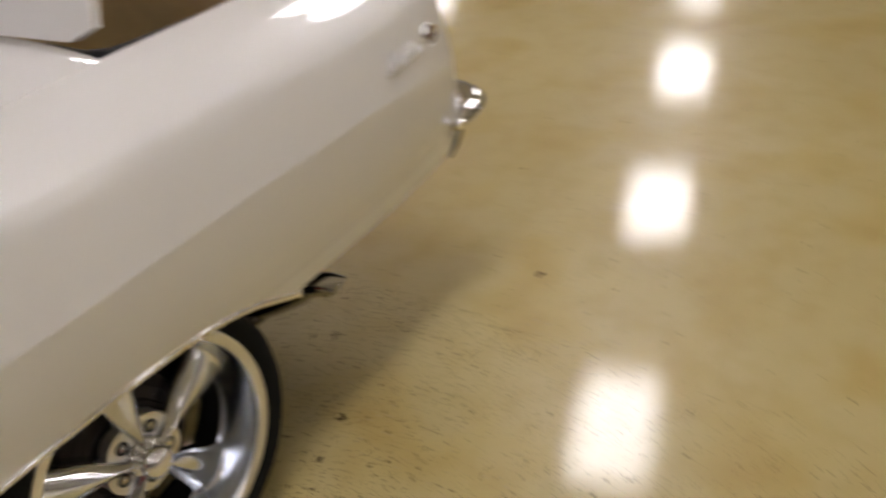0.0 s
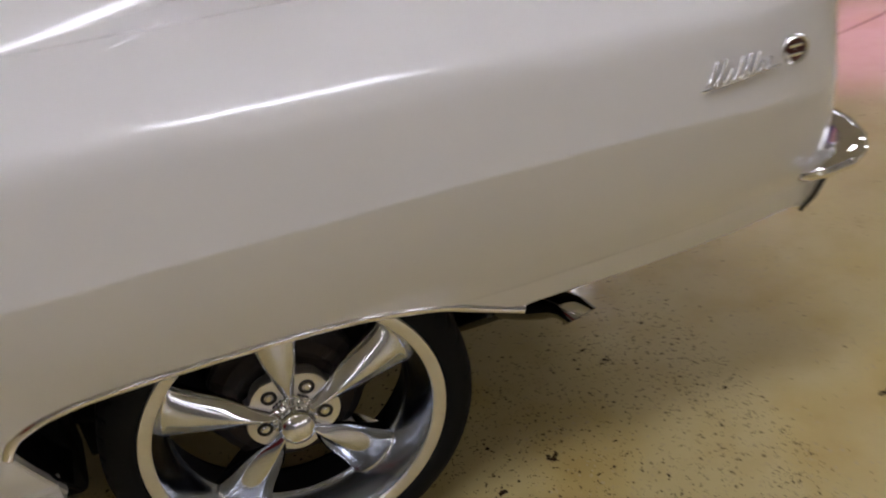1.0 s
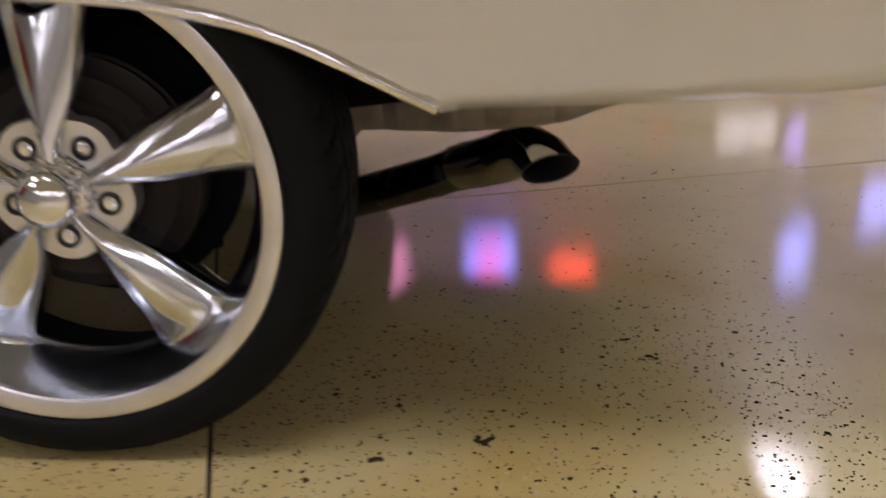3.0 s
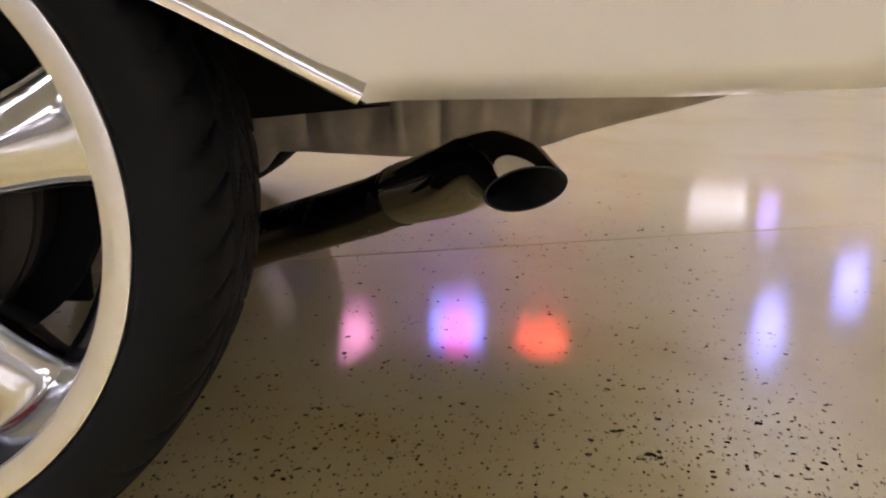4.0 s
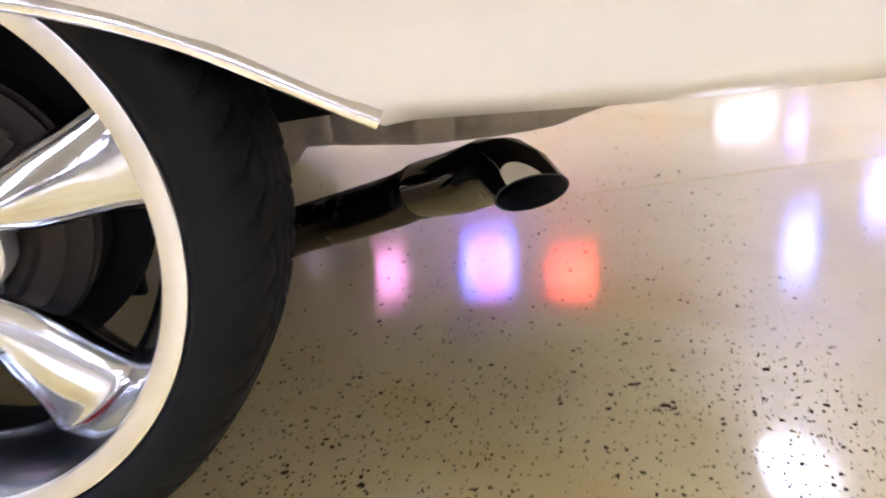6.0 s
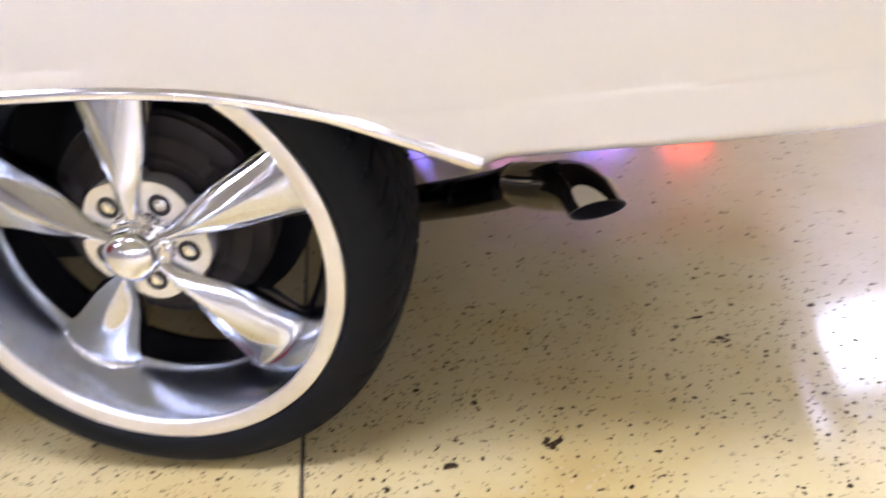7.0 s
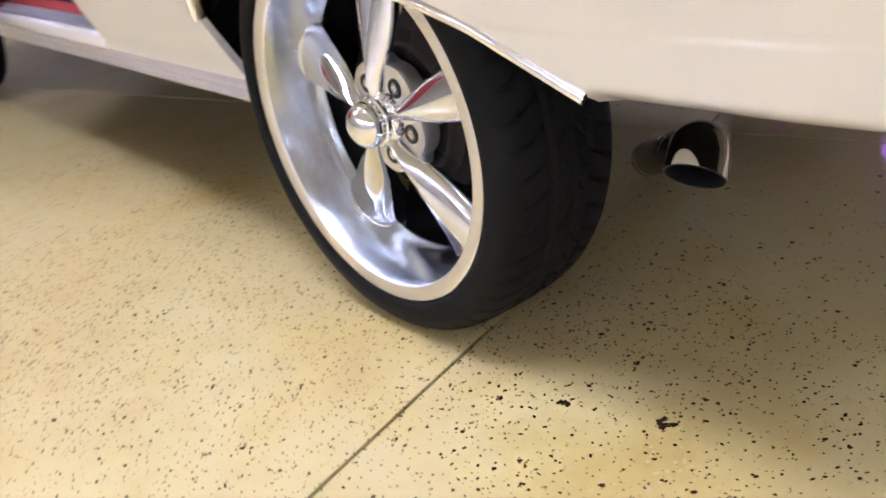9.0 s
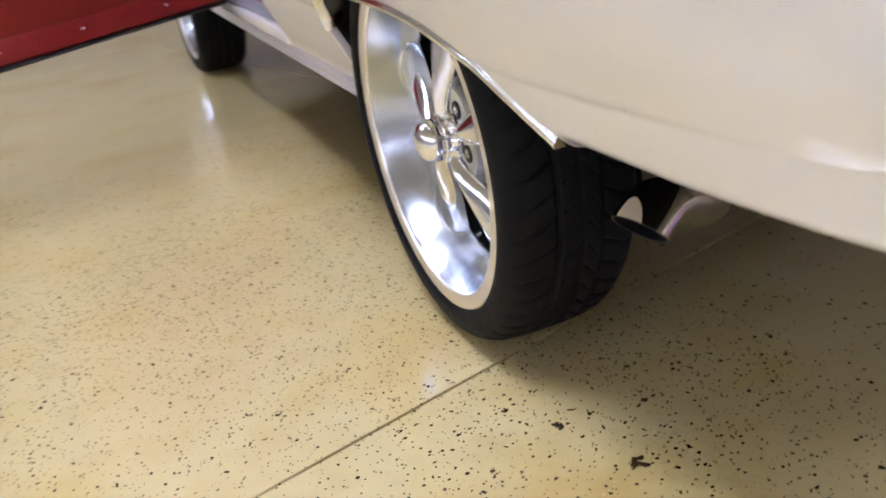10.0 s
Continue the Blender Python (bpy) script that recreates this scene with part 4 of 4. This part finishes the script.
for z in np.linspace(0.455, 0.61, 12):
    g = (float(z) - 0.455) / 0.155
    row = []
    for x, y in ((1.060, 0.012), (1.080, 0.010), (1.096, 0.022), (1.106, 0.05), (1.108, 0.10), (1.100, 0.40), (1.096, CY), (1.100, 2 * CY - 0.40), (1.108, 2 * CY - 0.10), (1.106, 2 * CY - 0.05), (1.096, 2 * CY - 0.022), (1.080, 2 * CY - 0.010), (1.060, 2 * CY - 0.012)):
        s = 1 if y > CY else -1
        row.append((x + 0.034 - 0.03 * (1 - g), y + s * (0.014 + 0.055 * (g ** 0.7)), float(z) + 0.05 * (1 - g) * max(0.0, 1 - ((y - CY) / 0.75) ** 2)))
    rows.append(row)
grid(bm, rows)
thick(bm, 0.006)
part("rear_valance", bm, PAINT, car, "white rear valance", angle=60)
bm = bmesh.new()
tube(bm, [(1.092, -0.072, 0.600), (1.088, -0.056, 0.55), (1.082, -0.032, 0.49), (1.070, -0.012, 0.452)], [0.0055, 0.0055, 0.0055, 0.004], 10)
part("valance_seal", bm, SEAL, car, "black valance seam seal")

# ---- script ornament and round badge ----
def side_pt(x, z, off=0.0):
    return (x, side_y(x, z) - off, z)


bm = bmesh.new()
wave = []
for k in range(161):
    f = k / 160
    amp = 0.0185 if f < 0.30 else (0.0085 if f < 0.45 else (0.0165 if f < 0.72 else 0.0085))
    z = 0.839 + amp * (1 + math.sin(2 * math.pi * 7.5 * f - 1.2))
    wave.append(side_pt(0.768 + 0.128 * f + 0.004 * math.sin(2 * math.pi * 7.5 * f + 0.6) + 0.55 * (z - 0.839), z, 0.006))
tube(bm, wave, [0.0030] * len(wave), 8)
tube(bm, [side_pt(0.760 + 0.160 * f, 0.8345 + 0.003 * f, 0.005) for f in np.linspace(0, 1, 16)], [0.0020] * 16, 8)
script = part("script_ornament", bm, CHROME, car, "raised chrome script ornament on the quarter panel", angle=60)
bm = bmesh.new()
c = Vector(side_pt(0.957, 0.851))
prof = [(0.0, 0.027), (-0.006, 0.0265), (-0.009, 0.024), (-0.007, 0.0205), (-0.004, 0.0195)]
lathe(bm, prof, 40, c)
part("badge_rim", bm, CHROME, script, "round chrome badge rim")
bm = bmesh.new()
vs = lathe(bm, [(-0.004, 0.0200), (-0.005, 0.001)], 32, c)
part("badge_face", bm, BADGE, script, "dark red badge face")
bm = bmesh.new()
for z in (-0.008, 0.008):
    box(bm, (-0.013, -0.0095, z - 0.003), (0.013, -0.004, z + 0.003), 0.001, 1, Matrix.Translation(c))
part("badge_mark", bm, CHROME, script, "two plain chrome bars")

# ---- the car's cross lines lean a little: the far side stands further forward ----
LEAN = 0.095
for ob in list(car.children_recursive):
    if ob.type != "MESH" or ob.name.startswith(("wheel", "exhaust", "tip_", "weld", "drop_off", "shock", "control", "coil", "inner_fender", "quarter_window")):
        continue
    if ob.parent is not car and ob.parent.name.startswith(("wheel", "exhaust", "door", "script")):
        continue
    for v in ob.data.vertices:
        if v.co.y > 0.12:
            v.co.x -= LEAN * (v.co.y - 0.12)

# ---- floor slabs, cut by joints ----
GRIT = simple("clear grit in the epoxy", (0.50, 0.40, 0.20), 0.3, 0.0, 0.1, 40, coat=1.0)
GAP = 0.0031
us = [U0, -7.862, -3.862, 0.138, 4.138, 8.138, 12.138, U1]
vsl = [V0, -15.112, -11.112, -7.112, -3.112, 0.888, 4.888, V1]
for a, b in zip(us, us[1:]):
    for c0, d0 in zip(vsl, vsl[1:]):
        bm = bmesh.new()
        room_box(bm, (a + GAP, c0 + GAP, -0.010), (b - GAP, d0 - GAP, 0.0), 0.0006)
        part("slab", bm, FLOOR, floor, smooth=False)

# ---- colour chips scattered in the floor ----
verts, faces = [], []


def chip(x, y, r, z=0.0006):
    k = int(rng.integers(5, 8))
    st, turn = rng.uniform(0.5, 1.0), rng.uniform(0, math.pi)
    tx, ty = np.clip(rng.normal(0, 0.06, 2), -0.12, 0.12)
    base = len(verts)
    for i in range(k):
        a = 2 * math.pi * i / k + rng.uniform(-0.25, 0.25)
        q = r * rng.uniform(0.6, 1.15)
        px, py = q * math.cos(a), q * st * math.sin(a)
        qx, qy = px * math.cos(turn) - py * math.sin(turn), px * math.sin(turn) + py * math.cos(turn)
        verts.append((x + qx, y + qy, z + tx * qx + ty * qy))
    faces.append(tuple(range(base, base + k)))


for _ in range(52000):
    if rng.uniform() < 0.55:
        x, y = rng.uniform(-1.6, 2.2), rng.uniform(-1.2, 1.3)
    else:
        x, y = rng.uniform(-3.2, 4.0), rng.uniform(-2.2, 3.4)
    clump = noise.noise(Vector((x * 2.1, y * 2.1, 0.3))) + 0.5 * noise.noise(Vector((x * 9.0, y * 9.0, 1.3)))
    if rng.uniform() > (0.62 + 0.7 * clump) * (0.4 if y > 0.35 else 1.0) * (0.07 if x > 1.0 else 0.45 if y < -0.35 and x > 0.45 else 1.0):
        continue
    small = x < 0.15 + 0.2 * rng.normal()
    chip(x, y, float(np.clip(rng.lognormal(-6.32 if small else -6.15, 0.42), 0.0007, 0.0055)))
for _ in range(11000):
    x, y = rng.uniform(-1.0, 1.0), rng.uniform(-1.0, 0.35)
    if rng.uniform() < 0.75 + 0.5 * noise.noise(Vector((x * 3.0, y * 3.0, 5.0))):
        chip(x, y, float(np.clip(rng.lognormal(-6.5, 0.42), 0.0006, 0.0042)))
for _ in range(12000):
    x, y = rng.uniform(-1.7, 0.25), rng.uniform(-1.2, 0.1)
    if rng.uniform() < 0.7 + 0.6 * noise.noise(Vector((x * 2.6, y * 2.6, 9.0))):
        chip(x, y, float(np.clip(rng.lognormal(-6.42, 0.42), 0.0007, 0.0044)))
for _ in range(1500):
    x, y = rng.uniform(0.15, 1.0), rng.uniform(-0.3, 0.5)
    if rng.uniform() < 0.6 + 0.9 * noise.noise(Vector((x * 3.4, y * 3.4, 2.0))):
        chip(x, y, float(np.clip(rng.lognormal(-6.0, 0.32), 0.0012, 0.005)))
for x, y, r in ((0.499, 0.0, 0.011), (0.287, -0.093, 0.006), (0.367, -0.046, 0.008), (0.743, 0.24, 0.009), (0.412, -0.167, 0.006), (0.382, 0.087, 0.006), (1.229, -0.143, 0.012), (0.713, 0.295, 0.008), (0.346, 0.339, 0.006)):
    for _ in range(7):
        chip(x + rng.normal(0, r * 0.6), y + rng.normal(0, r * 0.4), r * rng.uniform(0.35, 0.75), 0.0006 + 0.0001 * rng.uniform())
me = bpy.data.meshes.new("floor_chips")
me.from_pydata(verts, [], faces)
me.materials.append(FLECK)
tagged(new("floor_chips", me), "dark colour chips scattered in the epoxy floor", "floor chips", kind="stuff")

# ---- clear grit that glints near the lamps' reflections ----
verts, faces = [], []
for _ in range(6500):
    x, y = rng.uniform(0.42, 1.75), rng.uniform(-0.5, 1.1)
    if rng.uniform() > 0.6 + 0.8 * noise.noise(Vector((x * 4.0, y * 4.0, 3.0))):
        continue
    r = float(np.clip(rng.lognormal(-5.8, 0.32), 0.0016, 0.0055))
    high, st, turn = r * rng.uniform(0.012, 0.055), rng.uniform(0.55, 1.0), rng.uniform(0, math.pi)
    base = len(verts)
    verts.append((x, y, high))
    for q, z in ((0.5, 0.78 * high), (1.0, -0.00002)):
        for k in range(7):
            a = 2 * math.pi * (k + 0.5 * q) / 7
            px, py = q * r * math.cos(a) * rng.uniform(0.85, 1.15), q * r * st * math.sin(a)
            verts.append((x + px * math.cos(turn) - py * math.sin(turn), y + px * math.sin(turn) + py * math.cos(turn), z))
    for k in range(7):
        k1 = (k + 1) % 7
        faces.append((base, base + 1 + k, base + 1 + k1))
        faces.append((base + 1 + k, base + 8 + k, base + 8 + k1, base + 1 + k1))
me = bpy.data.meshes.new("floor_grit")
me.from_pydata(verts, [], faces)
me.polygons.foreach_set("use_smooth", [True] * len(faces))
me.materials.append(GRIT)
tagged(new("floor_grit", me), "clear glinting grit in the epoxy floor", "floor grit", kind="stuff")
